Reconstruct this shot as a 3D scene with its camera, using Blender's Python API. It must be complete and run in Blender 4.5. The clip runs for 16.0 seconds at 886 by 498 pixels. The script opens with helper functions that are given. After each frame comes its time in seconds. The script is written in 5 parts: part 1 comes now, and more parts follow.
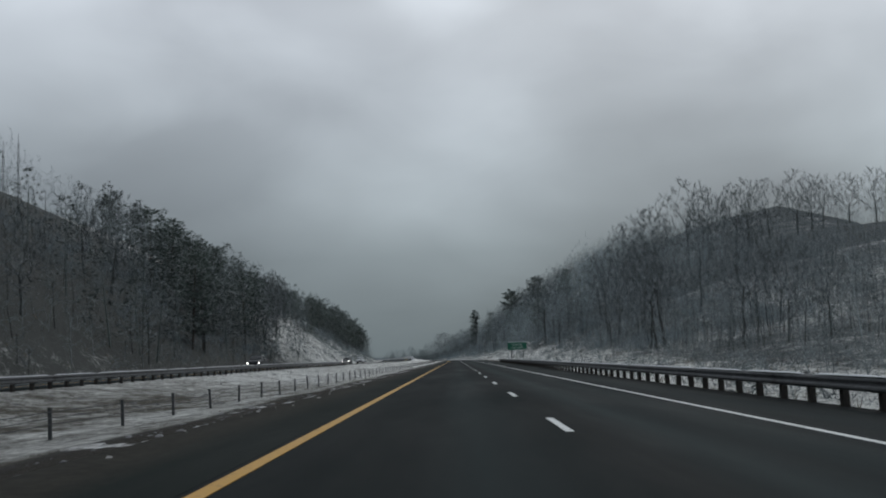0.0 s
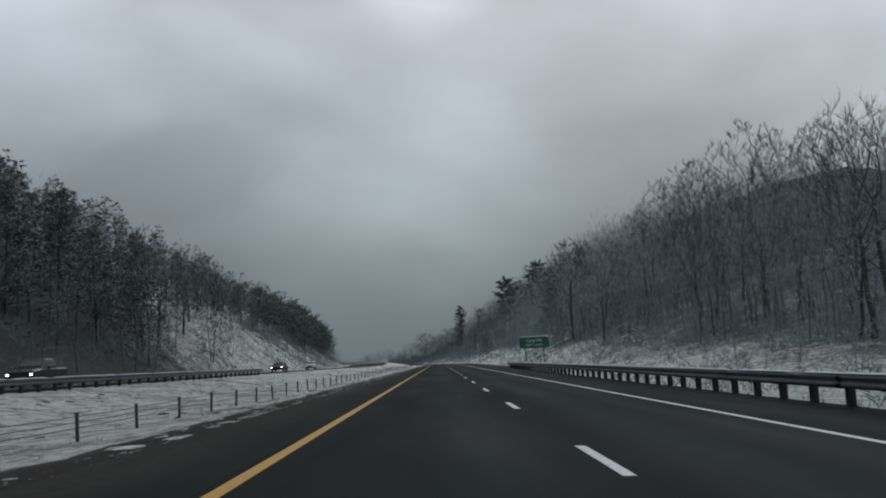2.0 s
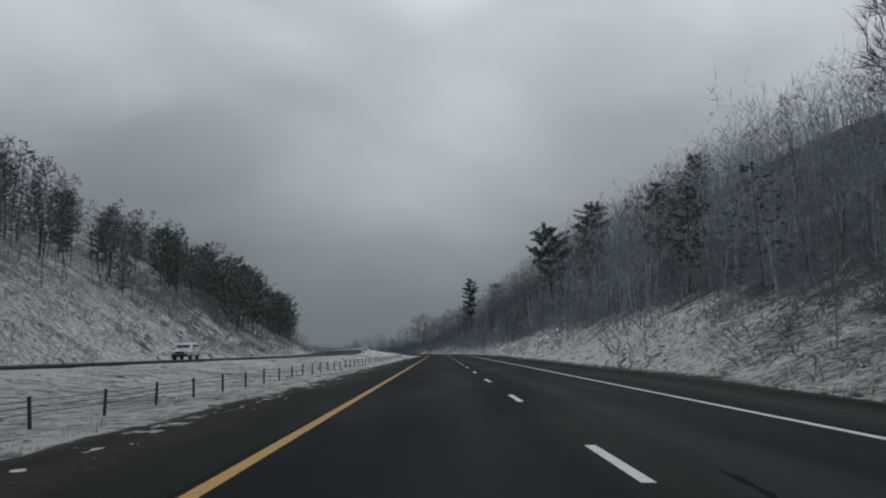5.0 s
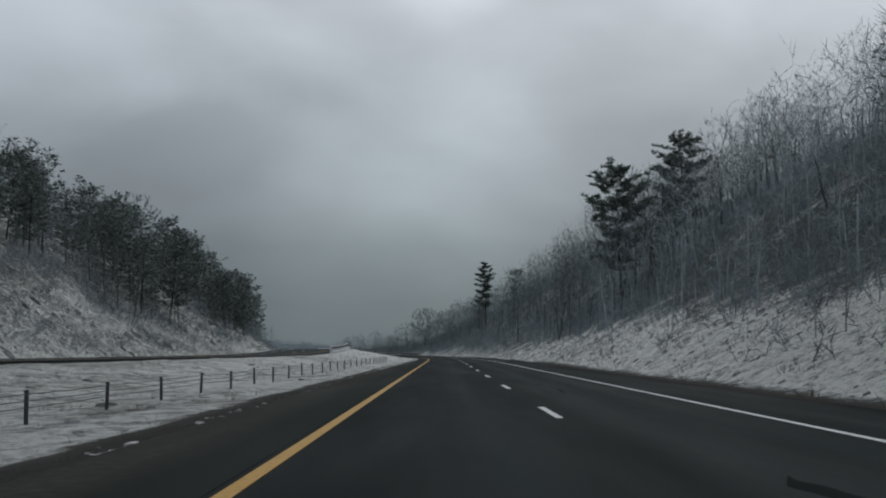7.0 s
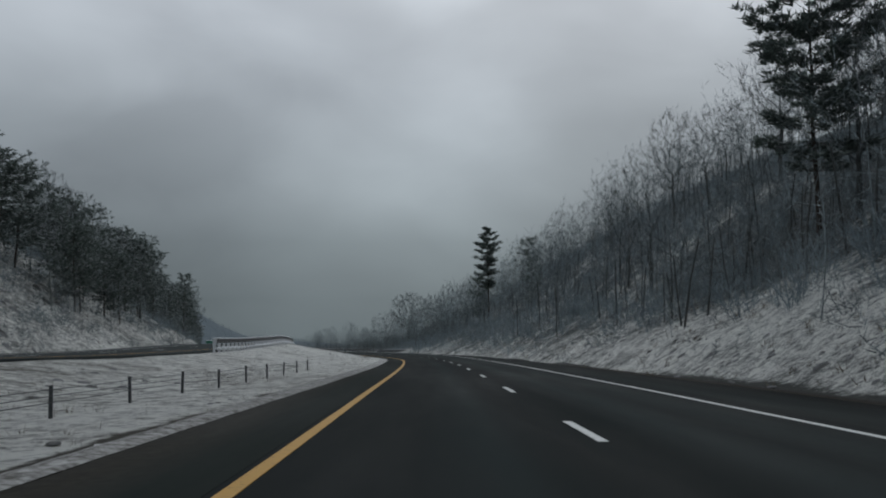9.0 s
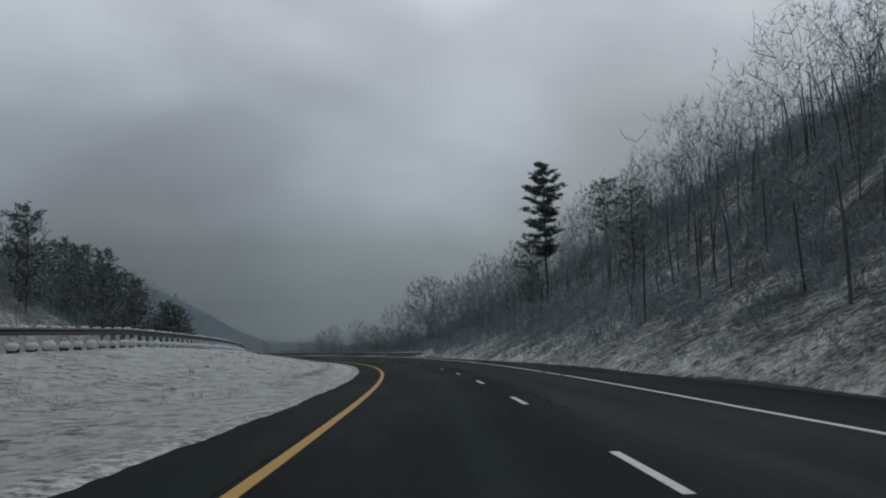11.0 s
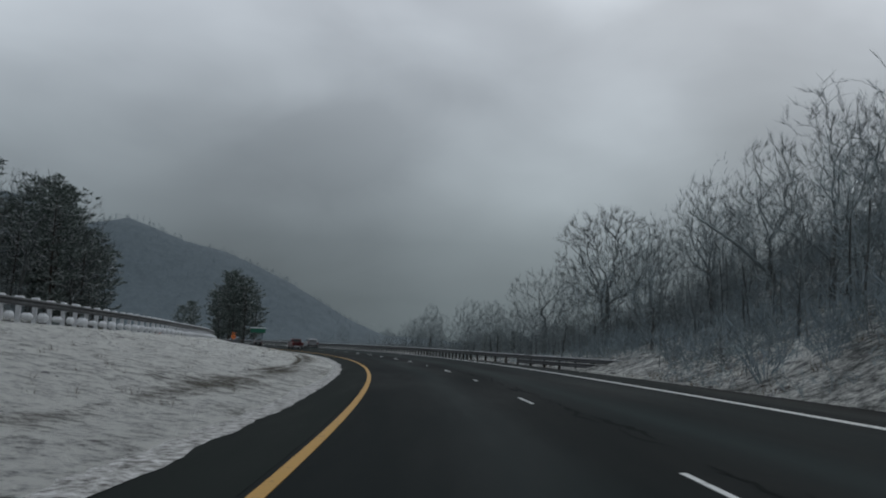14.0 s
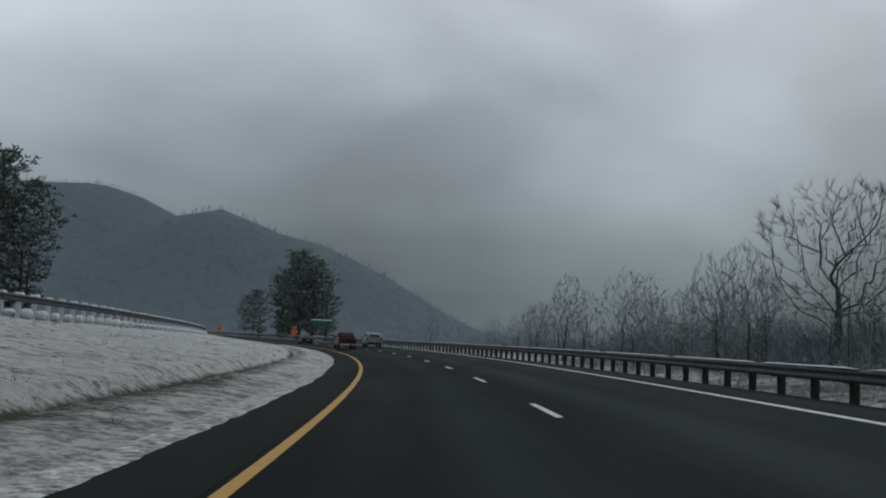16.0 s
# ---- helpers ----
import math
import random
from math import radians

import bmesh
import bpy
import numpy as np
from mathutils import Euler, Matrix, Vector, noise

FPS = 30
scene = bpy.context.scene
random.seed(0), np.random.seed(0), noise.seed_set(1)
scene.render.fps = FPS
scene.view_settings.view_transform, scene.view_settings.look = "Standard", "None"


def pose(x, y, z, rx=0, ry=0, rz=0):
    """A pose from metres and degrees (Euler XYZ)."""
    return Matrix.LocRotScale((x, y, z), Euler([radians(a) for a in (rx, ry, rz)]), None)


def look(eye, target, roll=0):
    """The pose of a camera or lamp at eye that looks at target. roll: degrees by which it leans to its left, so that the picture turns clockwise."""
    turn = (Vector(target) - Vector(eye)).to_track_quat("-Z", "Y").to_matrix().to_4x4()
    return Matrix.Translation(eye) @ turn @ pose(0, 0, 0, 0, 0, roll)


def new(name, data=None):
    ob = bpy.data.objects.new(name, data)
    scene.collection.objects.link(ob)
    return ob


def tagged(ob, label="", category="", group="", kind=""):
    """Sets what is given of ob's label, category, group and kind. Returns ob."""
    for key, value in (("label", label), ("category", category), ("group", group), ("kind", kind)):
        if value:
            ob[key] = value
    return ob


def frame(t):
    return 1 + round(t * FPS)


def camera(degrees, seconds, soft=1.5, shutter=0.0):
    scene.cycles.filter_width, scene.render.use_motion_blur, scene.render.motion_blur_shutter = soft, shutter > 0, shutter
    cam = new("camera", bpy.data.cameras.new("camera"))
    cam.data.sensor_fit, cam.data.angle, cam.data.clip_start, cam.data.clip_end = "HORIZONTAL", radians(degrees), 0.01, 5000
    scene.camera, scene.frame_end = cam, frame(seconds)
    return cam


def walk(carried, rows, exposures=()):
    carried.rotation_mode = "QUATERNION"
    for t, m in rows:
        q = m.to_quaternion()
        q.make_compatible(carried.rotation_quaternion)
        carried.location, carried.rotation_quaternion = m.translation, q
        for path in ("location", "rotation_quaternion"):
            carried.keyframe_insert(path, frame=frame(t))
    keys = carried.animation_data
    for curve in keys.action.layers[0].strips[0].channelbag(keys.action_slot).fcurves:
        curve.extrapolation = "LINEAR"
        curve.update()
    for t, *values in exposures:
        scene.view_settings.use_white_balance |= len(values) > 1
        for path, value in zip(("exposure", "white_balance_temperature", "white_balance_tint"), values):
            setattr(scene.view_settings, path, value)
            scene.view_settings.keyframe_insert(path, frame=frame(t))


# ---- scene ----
cam = camera(50.47, 16.0, 2.0)
PATH = [
    (0, (-1.593, -0.393, 1.135), (-1.6079, 1.5938, 1.3652), -2.73),
    (0.5, (-1.689, 16.037, 1.144), (-1.6823, 18.0235, 1.3792), -2.90),
    (1, (-1.762, 32.452, 1.147), (-1.7400, 34.4380, 1.3807), -3.18),
    (1.5, (-1.779, 48.912, 1.151), (-1.7490, 50.8979, 1.3840), -2.95),
    (2, (-1.707, 65.467, 1.142), (-1.6831, 67.4534, 1.3776), -3.05),
    (2.5, (-1.617, 81.926, 1.144), (-1.5935, 83.9130, 1.3681), -2.89),
    (3, (-1.581, 98.246, 1.160), (-1.5627, 100.2343, 1.3713), -2.57),
    (3.5, (-1.597, 114.624, 1.191), (-1.5779, 116.6136, 1.3952), -2.37),
    (4, (-1.654, 131.052, 1.134), (-1.6345, 133.0409, 1.3439), -1.98),
    (6.5, (-1.795, 212.778, 1.139), (-1.7940, 214.7668, 1.3533), -0.59),
    (7, (-1.951, 228.935, 1.134), (-1.9506, 230.9230, 1.3491), -0.23),
    (7.5, (-2.060, 245.105, 1.136), (-2.0525, 247.0931, 1.3524), -0.26),
    (8, (-2.072, 261.446, 1.116), (-2.0544, 263.4355, 1.3202), 0.05),
    (8.5, (-2.057, 278.043, 1.115), (-2.0325, 280.0319, 1.3219), -0.27),
    (9, (-2.065, 294.456, 1.148), (-2.0381, 296.4449, 1.3541), -0.29),
    (11.5, (-2.339, 375.637, 1.042), (-2.3918, 377.6251, 1.2542), -1.61),
    (12, (-3.233, 392.002, 0.990), (-3.3350, 393.9879, 1.2057), -0.99),
    (12.5, (-4.457, 408.337, 0.923), (-4.6103, 410.3193, 1.1410), 0.15),
    (13, (-6.084, 424.628, 0.868), (-6.2840, 426.6061, 1.0838), 0.79),
    (13.5, (-8.061, 440.873, 0.806), (-8.3101, 442.8460, 1.0199), 1.72),
    (14, (-10.455, 457.058, 0.762), (-10.7521, 459.0245, 0.9714), 2.27),
    (14.5, (-13.260, 473.173, 0.731), (-13.6039, 475.1316, 0.9424), 2.93),
    (15, (-16.437, 489.217, 0.696), (-16.8344, 491.1670, 0.8986), 2.96),
    (15.5, (-19.992, 505.184, 0.687), (-20.4449, 507.1210, 0.8908), 3.05),
    (16, (-23.885, 521.075, 0.677), (-24.3981, 522.9978, 0.8768), 2.89),
]
walk(cam, [(t, look(eye, target, roll)) for t, eye, target, roll in PATH],
     [(0, 0.12), (3.5, 0.05), (7, 0.05), (9, -0.03), (12.5, -0.06), (16, -0.02)])

# ---------------------------------------------------------------- light
SUN_EL, SUN_AZ = 38.0, 20.0
world = bpy.data.worlds.new("overcast_sky")
scene.world = world
world.use_nodes = True
wn, wl = world.node_tree.nodes, world.node_tree.links
wn.clear()


def wnode(kind, **kw):
    n = wn.new(kind)
    for k, v in kw.items():
        n.inputs[k.replace("_", " ")].default_value = v
    return n


w_out, w_bg = wn.new("ShaderNodeOutputWorld"), wn.new("ShaderNodeBackground")
w_sky = wn.new("ShaderNodeTexSky")
w_sky.sky_type, w_sky.sun_disc = "NISHITA", False
w_sky.sun_elevation, w_sky.sun_rotation = radians(SUN_EL), radians(SUN_AZ)
w_sky.dust_density = 4.0
w_co = wn.new("ShaderNodeTexCoord")
w_map = wn.new("ShaderNodeMapping")
w_map.inputs["Scale"].default_value = (1.0, 1.0, 1.9)
w_map.inputs["Location"].default_value = (3.1, 0.4, 1.2)
w_big = wnode("ShaderNodeTexNoise", Scale=2.3, Detail=2.5, Roughness=0.42, Distortion=0.25)
w_fine = wnode("ShaderNodeTexNoise", Scale=5.5, Detail=4.0, Roughness=0.5, Distortion=0.3)
w_mix = wn.new("ShaderNodeMath")
w_mix.operation = "MULTIPLY_ADD"
w_mix.inputs[1].default_value = 0.22
w_ramp = wn.new("ShaderNodeValToRGB")
w_ramp.color_ramp.elements[0].position, w_ramp.color_ramp.elements[0].color = 0.46, (0.72, 0.725, 0.735, 1)
w_ramp.color_ramp.elements[1].position, w_ramp.color_ramp.elements[1].color = 0.78, (1.16, 1.16, 1.155, 1)
wl.new(w_co.outputs["Generated"], w_map.inputs["Vector"])
wl.new(w_map.outputs["Vector"], w_big.inputs["Vector"])
wl.new(w_map.outputs["Vector"], w_fine.inputs["Vector"])
wl.new(w_fine.outputs["Fac"], w_mix.inputs[0])
wl.new(w_big.outputs["Fac"], w_mix.inputs[2])
wl.new(w_mix.outputs["Value"], w_ramp.inputs["Fac"])
# the cloud base thickens towards the horizon and is brightest overhead
w_sep = wn.new("ShaderNodeSeparateXYZ")
w_hz = wn.new("ShaderNodeValToRGB")
w_hz.color_ramp.elements[0].position, w_hz.color_ramp.elements[0].color = 0.0, (0.128, 0.158, 0.170, 1)
w_hz.color_ramp.elements[1].position, w_hz.color_ramp.elements[1].color = 1.0, (0.60, 0.66, 0.72, 1)
for w_p, w_c in ((0.05, (0.120, 0.148, 0.162)), (0.11, (0.160, 0.191, 0.209)), (0.20, (0.292, 0.332, 0.363)), (0.36, (0.485, 0.528, 0.578)), (0.60, (0.56, 0.615, 0.672))):
    w_el = w_hz.color_ramp.elements.new(w_p)
    w_el.color = (*w_c, 1)
wl.new(w_co.outputs["Generated"], w_sep.inputs["Vector"])
wl.new(w_sep.outputs["Z"], w_hz.inputs["Fac"])


def thin_cloud(az, el, reach, gain, base):
    """A soft brighter stretch where the cloud is thin, its outline broken by the cloud noise."""
    v = wn.new("ShaderNodeVectorMath")
    v.operation = "DOT_PRODUCT"
    v.inputs[1].default_value = (math.sin(radians(az)) * math.cos(radians(el)), math.cos(radians(az)) * math.cos(radians(el)), math.sin(radians(el)))
    wl.new(w_co.outputs["Generated"], v.inputs[0])
    a = wn.new("ShaderNodeMath")
    a.operation = "MULTIPLY_ADD"
    a.inputs[1].default_value = 0.05
    wl.new(w_mix.outputs["Value"], a.inputs[0])
    wl.new(v.outputs["Value"], a.inputs[2])
    r = wn.new("ShaderNodeMapRange")
    r.interpolation_type = "SMOOTHERSTEP"
    r.inputs["From Min"].default_value = math.cos(radians(reach)) + 0.03
    r.inputs["From Max"].default_value = 1.035
    r.inputs["To Max"].default_value = gain
    wl.new(a.outputs["Value"], r.inputs["Value"])
    s = wn.new("ShaderNodeMath")
    s.operation = "ADD"
    wl.new(r.outputs["Result"], s.inputs[0])
    if base is None:
        s.inputs[1].default_value = 0.86
    else:
        wl.new(base, s.inputs[1])
    return s.outputs["Value"]


w_thin = thin_cloud(-7, 10.5, 18, 0.40, None)
w_thin = thin_cloud(9, 14, 15, 0.16, w_thin)
w_thin = thin_cloud(-34, 22, 24, 0.36, w_thin)
w_thin = thin_cloud(32, 24, 24, 0.36, w_thin)
w_thin = thin_cloud(-1, 23, 10, -0.20, w_thin)
w_mul = wn.new("ShaderNodeMixRGB")
w_mul.blend_type, w_mul.inputs["Fac"].default_value = "MULTIPLY", 1.0
w_lobe = wn.new("ShaderNodeVectorMath")
w_lobe.operation = "SCALE"
w_add = wn.new("ShaderNodeMixRGB")
w_add.blend_type, w_add.inputs["Fac"].default_value = "ADD", 0.002
wl.new(w_ramp.outputs["Color"], w_mul.inputs["Color1"])
wl.new(w_hz.outputs["Color"], w_mul.inputs["Color2"])
wl.new(w_mul.outputs["Color"], w_lobe.inputs[0])
wl.new(w_thin, w_lobe.inputs["Scale"])
wl.new(w_lobe.outputs["Vector"], w_add.inputs["Color1"])
wl.new(w_sky.outputs["Color"], w_add.inputs["Color2"])
wl.new(w_add.outputs["Color"], w_bg.inputs["Color"])
w_bg.inputs["Strength"].default_value = 1.0
wl.new(w_bg.outputs["Background"], w_out.inputs["Surface"])

sun = bpy.data.lights.new("sun", "SUN")
sun.energy, sun.angle, sun.color = 0.25, radians(30), (1.0, 0.97, 0.93)
sun_ob = new("sun", sun)
sun_ob.rotation_euler = (radians(90 - SUN_EL), 0, radians(180 - SUN_AZ))

# ---------------------------------------------------------------- materials


class Mat:
    """A node material with a few shorthands."""

    def __init__(self, name, color=(0.5, 0.5, 0.5), rough=0.7, metal=0.0, spec=0.5):
        self.m = bpy.data.materials.new(name)
        self.m.use_nodes = True
        self.t = self.m.node_tree
        self.b = self.t.nodes["Principled BSDF"]
        self.b.inputs["Base Color"].default_value = (*color, 1)
        self.b.inputs["Roughness"].default_value = rough
        self.b.inputs["Metallic"].default_value = metal
        self.b.inputs["Specular IOR Level"].default_value = spec

    def n(self, kind, **kw):
        node = self.t.nodes.new(kind)
        for k, v in kw.items():
            node.inputs[k].default_value = v
        return node

    def link(self, a, b):
        self.t.links.new(a, b)

    def noise(self, scale, detail=4.0, rough=0.55, vec=None, dist=0.0):
        node = self.n("ShaderNodeTexNoise", Scale=scale, Detail=detail, Roughness=rough, Distortion=dist)
        if vec is None:
            vec = self.coord()
        self.link(vec, node.inputs["Vector"])
        return node.outputs["Fac"]

    def coord(self, stretch=(1, 1, 1)):
        co = self.t.nodes.new("ShaderNodeTexCoord")
        mp = self.n("ShaderNodeMapping", Scale=stretch)
        self.link(co.outputs["Object"], mp.inputs["Vector"])
        return mp.outputs["Vector"]

    def uv(self, stretch=(1, 1, 1)):
        co = self.t.nodes.new("ShaderNodeUVMap")
        mp = self.n("ShaderNodeMapping", Scale=stretch)
        self.link(co.outputs["UV"], mp.inputs["Vector"])
        return mp.outputs["Vector"]

    def ramp(self, fac, stops):
        r = self.t.nodes.new("ShaderNodeValToRGB")
        e = r.color_ramp.elements
        while len(e) < len(stops):
            e.new(0.5)
        for el, (p, c) in zip(e, stops):
            el.position = p
            el.color = (*c, 1) if len(c) == 3 else c
        self.link(fac, r.inputs["Fac"])
        return r.outputs["Color"]

    def step(self, fac, lo, hi):
        r = self.n("ShaderNodeMapRange", **{"From Min": lo, "From Max": hi})
        self.link(fac, r.inputs["Value"])
        return r.outputs["Result"]

    def math(self, op, a, b):
        m = self.t.nodes.new("ShaderNodeMath")
        m.operation = op
        m.use_clamp = True
        for i, v in enumerate((a, b)):
            if isinstance(v, (int, float)):
                m.inputs[i].default_value = v
            else:
                self.link(v, m.inputs[i])
        return m.outputs["Value"]

    def mix(self, fac, a, b):
        m = self.t.nodes.new("ShaderNodeMixRGB")
        for i, v in (("Fac", fac), ("Color1", a), ("Color2", b)):
            if isinstance(v, (int, float)):
                m.inputs[i].default_value = v
            elif isinstance(v, tuple):
                m.inputs[i].default_value = (*v, 1)
            else:
                self.link(v, m.inputs[i])
        return m.outputs["Color"]

    def color(self, c):
        self.link(c, self.b.inputs["Base Color"])
        return self

    def rough(self, c):
        self.link(c, self.b.inputs["Roughness"])
        return self

    def bump(self, h, strength=0.3, distance=0.05):
        bp = self.n("ShaderNodeBump", Strength=strength, Distance=distance)
        self.link(h, bp.inputs["Height"])
        self.link(bp.outputs["Normal"], self.b.inputs["Normal"])
        return self

    def upward(self, lo, hi):
        g = self.t.nodes.new("ShaderNodeNewGeometry")
        s = self.t.nodes.new("ShaderNodeSeparateXYZ")
        self.link(g.outputs["Normal"], s.inputs["Vector"])
        return self.step(s.outputs["Z"], lo, hi)

    def attr(self, name):
        a = self.t.nodes.new("ShaderNodeAttribute")
        a.attribute_name = name
        s = self.t.nodes.new("ShaderNodeSeparateColor")
        self.link(a.outputs["Color"], s.inputs["Color"])
        return s.outputs["Red"], s.outputs["Green"], s.outputs["Blue"]

    def random(self):
        return self.t.nodes.new("ShaderNodeObjectInfo").outputs["Random"]

    def island(self):
        return self.t.nodes.new("ShaderNodeNewGeometry").outputs["Random Per Island"]


def ground_material():
    k = Mat("snowy_ground", rough=0.9, spec=0.2)
    snow, soil, grass = k.attr("cover")
    streak = k.noise(1.7, 8, 0.76, k.coord((1.0, 0.75, 1.0)), 0.4)
    fine = k.noise(5.5, 7, 0.80, None, 0.3)
    mid = k.noise(0.24, 5, 0.65)
    tuft = k.noise(22.0, 3, 0.6)
    grit = k.math("ADD", k.math("MULTIPLY", streak, 0.54), k.math("MULTIPLY", fine, 0.46))
    thresh = k.math("ADD", k.math("MULTIPLY", mid, 0.30), grit)
    thresh = k.math("MULTIPLY", thresh, 0.79)
    lim = k.math("SUBTRACT", 1.0, snow)
    d = k.t.nodes.new("ShaderNodeMath")
    d.operation = "SUBTRACT"
    k.link(thresh, d.inputs[0])
    k.link(lim, d.inputs[1])
    cover = k.step(d.outputs["Value"], -0.06, 0.09)
    straw = k.ramp(tuft, [(0.25, (0.05, 0.043, 0.032)), (0.55, (0.135, 0.117, 0.088)), (0.85, (0.24, 0.21, 0.165))])
    litter = k.ramp(fine, [(0.25, (0.0495, 0.057, 0.059)), (0.55, (0.0882, 0.101, 0.104)), (0.85, (0.153, 0.173, 0.177))])
    mud = k.ramp(fine, [(0.3, (0.026, 0.023, 0.019)), (0.8, (0.090, 0.078, 0.062))])
    bare = k.mix(grass, litter, straw)
    bare = k.mix(soil, bare, mud)
    # snow tone drops where the bump is low: shade of the pits painted in
    white = k.ramp(grit, [(0.39, (0.2, 0.198, 0.191)), (0.455, (0.64, 0.64, 0.6188)), (0.53, (0.95, 0.95, 0.9072))])
    k.color(k.mix(cover, bare, white))
    k.bump(k.math("ADD", grit, k.math("MULTIPLY", tuft, 0.30)), 1.0, 0.45)
    return k.m


def asphalt_material(name, base, wet=0.78, tracks=None, dirt=False):
    """tracks: wear across the road, pairs of offset and tone."""
    k = Mat(name, rough=wet, spec=0.05)
    grain = k.noise(55.0, 3, 0.7)
    blotch = k.noise(0.5, 5, 0.6, k.uv((0.12, 0.9, 1)))
    cross = k.noise(1.0, 3, 0.5, k.uv((0.006, 0.62, 1)))
    c = k.ramp(k.math("ADD", k.math("MULTIPLY", cross, 0.5), k.math("MULTIPLY", blotch, 0.5)),
               [(0.34, tuple(v * 0.66 for v in base)), (0.50, base), (0.66, tuple(v * 1.5 for v in base))])
    c = k.mix(k.math("MULTIPLY", grain, 0.30), c, tuple(v * 1.8 for v in base))
    if tracks or dirt:
        s = k.t.nodes.new("ShaderNodeSeparateXYZ")
        k.link(k.uv(), s.inputs["Vector"])
        wave = k.n("ShaderNodeMath")
        wave.operation = "MULTIPLY_ADD"
        wave.inputs[1].default_value = 0.9
        k.link(k.noise(1.0, 4, 0.6, k.uv((0.05, 0.5, 1))), wave.inputs[0])
        k.link(s.outputs["Y"], wave.inputs[2])
    if tracks:
        at = k.step(wave.outputs["Value"], -5.55, 7.45)
        tone = k.ramp(at, [((d + 6) / 13, (t * 0.5,) * 3) for d, t in tracks])
        m = k.t.nodes.new("ShaderNodeVectorMath")
        m.operation = "MULTIPLY"
        k.link(c, m.inputs[0])
        k.link(tone, m.inputs[1])
        m2 = k.t.nodes.new("ShaderNodeVectorMath")
        m2.operation = "SCALE"
        m2.inputs["Scale"].default_value = 2.0
        k.link(m.outputs["Vector"], m2.inputs[0])
        c = m2.outputs["Vector"]
    if dirt:
        early = k.step(s.outputs["X"], 360, 300)
        edge = k.math("MULTIPLY", k.step(wave.outputs["Value"], -4.05, -4.7), early)
        c = k.mix(k.math("MULTIPLY", edge, 0.85), c, k.ramp(k.noise(6.0, 6, 0.7), [(0.3, (0.018, 0.017, 0.014)), (0.75, (0.052, 0.047, 0.039))]))
    k.color(c)
    k.rough(k.ramp(blotch, [(0.3, (wet - 0.12,) * 3), (0.7, (wet + 0.14,) * 3)]))
    k.bump(grain, 0.25, 0.01)
    return k.m


def paint_material(name, c, worn, rough=0.6):
    k = Mat(name, c, rough)
    chip = k.noise(9.0, 6, 0.7)
    k.color(k.mix(k.step(chip, 0.62 - worn, 0.72 - worn * 0.5), c, tuple(v * 0.28 for v in c)))
    k.bump(chip, 0.15, 0.005)
    return k.m


def bark_material(name, dark, light, frost):
    k = Mat(name, rough=0.9, spec=0.2)
    grain = k.noise(5.0, 5, 0.7, k.coord((3, 3, 0.5)))
    patch = k.noise(1.3, 3)
    c = k.ramp(grain, [(0.3, dark), (0.75, light)])
    up = k.math("MULTIPLY", k.upward(0.05, 0.6), k.step(patch, 0.34, 0.58))
    k.color(k.mix(k.math("MULTIPLY", up, frost), c, (0.72, 0.73, 0.75)))
    k.bump(grain, 0.5, 0.03)
    return k.m


def wood_material(name, dark, light, rime, amount):
    """Bark and twigs seen as a mass: tone drifts from tree to tree, rime lies in soft patches."""
    k = Mat(name, rough=0.95, spec=0.1)
    c = k.ramp(k.noise(0.09, 3, 0.6), [(0.3, dark), (0.7, light)])
    k.color(k.mix(k.math("MULTIPLY", k.step(k.noise(0.35, 4, 0.65), 0.40, 0.70), amount), c, rime))
    return k.m


def needle_material(name, dark, light, frost):
    k = Mat(name, rough=0.75, spec=0.25)
    c = k.ramp(k.island(), [(0.0, dark), (1.0, light)])
    patch = k.noise(0.8, 3)
    up = k.math("MULTIPLY", k.upward(0.3, 0.95), k.step(patch, 0.36, 0.6))
    k.color(k.mix(k.math("MULTIPLY", up, frost), c, (0.70, 0.72, 0.74)))
    return k.m


def metal_material(name, c, rough, metal, stain=0.4):
    k = Mat(name, c, rough, metal)
    spot = k.noise(3.0, 5, 0.65)
    k.color(k.mix(k.math("MULTIPLY", k.step(spot, 0.4, 0.75), stain), c, tuple(v * 0.45 for v in c)))
    k.rough(k.ramp(spot, [(0.3, (max(rough - 0.1, 0.05),) * 3), (0.8, (min(rough + 0.2, 1.0),) * 3)]))
    return k.m


def snow_material():
    k = Mat("snow", (0.8, 0.81, 0.83), 0.8, spec=0.2)
    f = k.noise(8.0, 4, 0.6)
    k.color(k.ramp(f, [(0.3, (0.68, 0.69, 0.71)), (0.7, (0.82, 0.83, 0.85))]))
    k.bump(f, 0.5, 0.03)
    return k.m


GROUND = ground_material()
TRACKS = ((-5.5, 0.65), (-3.0, 0.66), (-2.1, 0.80), (-1.3, 1.35), (-0.5, 0.70), (0.4, 0.70), (1.3, 1.75), (2.1, 1.05), (2.9, 1.45), (3.9, 0.85), (4.8, 1.2), (6.0, 0.85), (6.5, 0.3))
ASPHALT = asphalt_material("asphalt", (0.01079, 0.015, 0.0152), 0.78, TRACKS)
SHOULDER = asphalt_material("shoulder_asphalt", (0.01079, 0.0148, 0.0132), 0.82, None, True)
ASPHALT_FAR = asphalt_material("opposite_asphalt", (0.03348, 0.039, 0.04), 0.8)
TAR = Mat("tar", (0.0105, 0.0128, 0.0131), 0.9, 0.0, 0.03).m
YELLOW = paint_material("yellow_paint", (0.50, 0.265, 0.03), 0.05)
WHITE = paint_material("white_paint", (0.64, 0.65, 0.64), 0.07)
BARK = bark_material("grey_bark", (0.036, 0.038, 0.037), (0.117, 0.124, 0.118), 0.55)
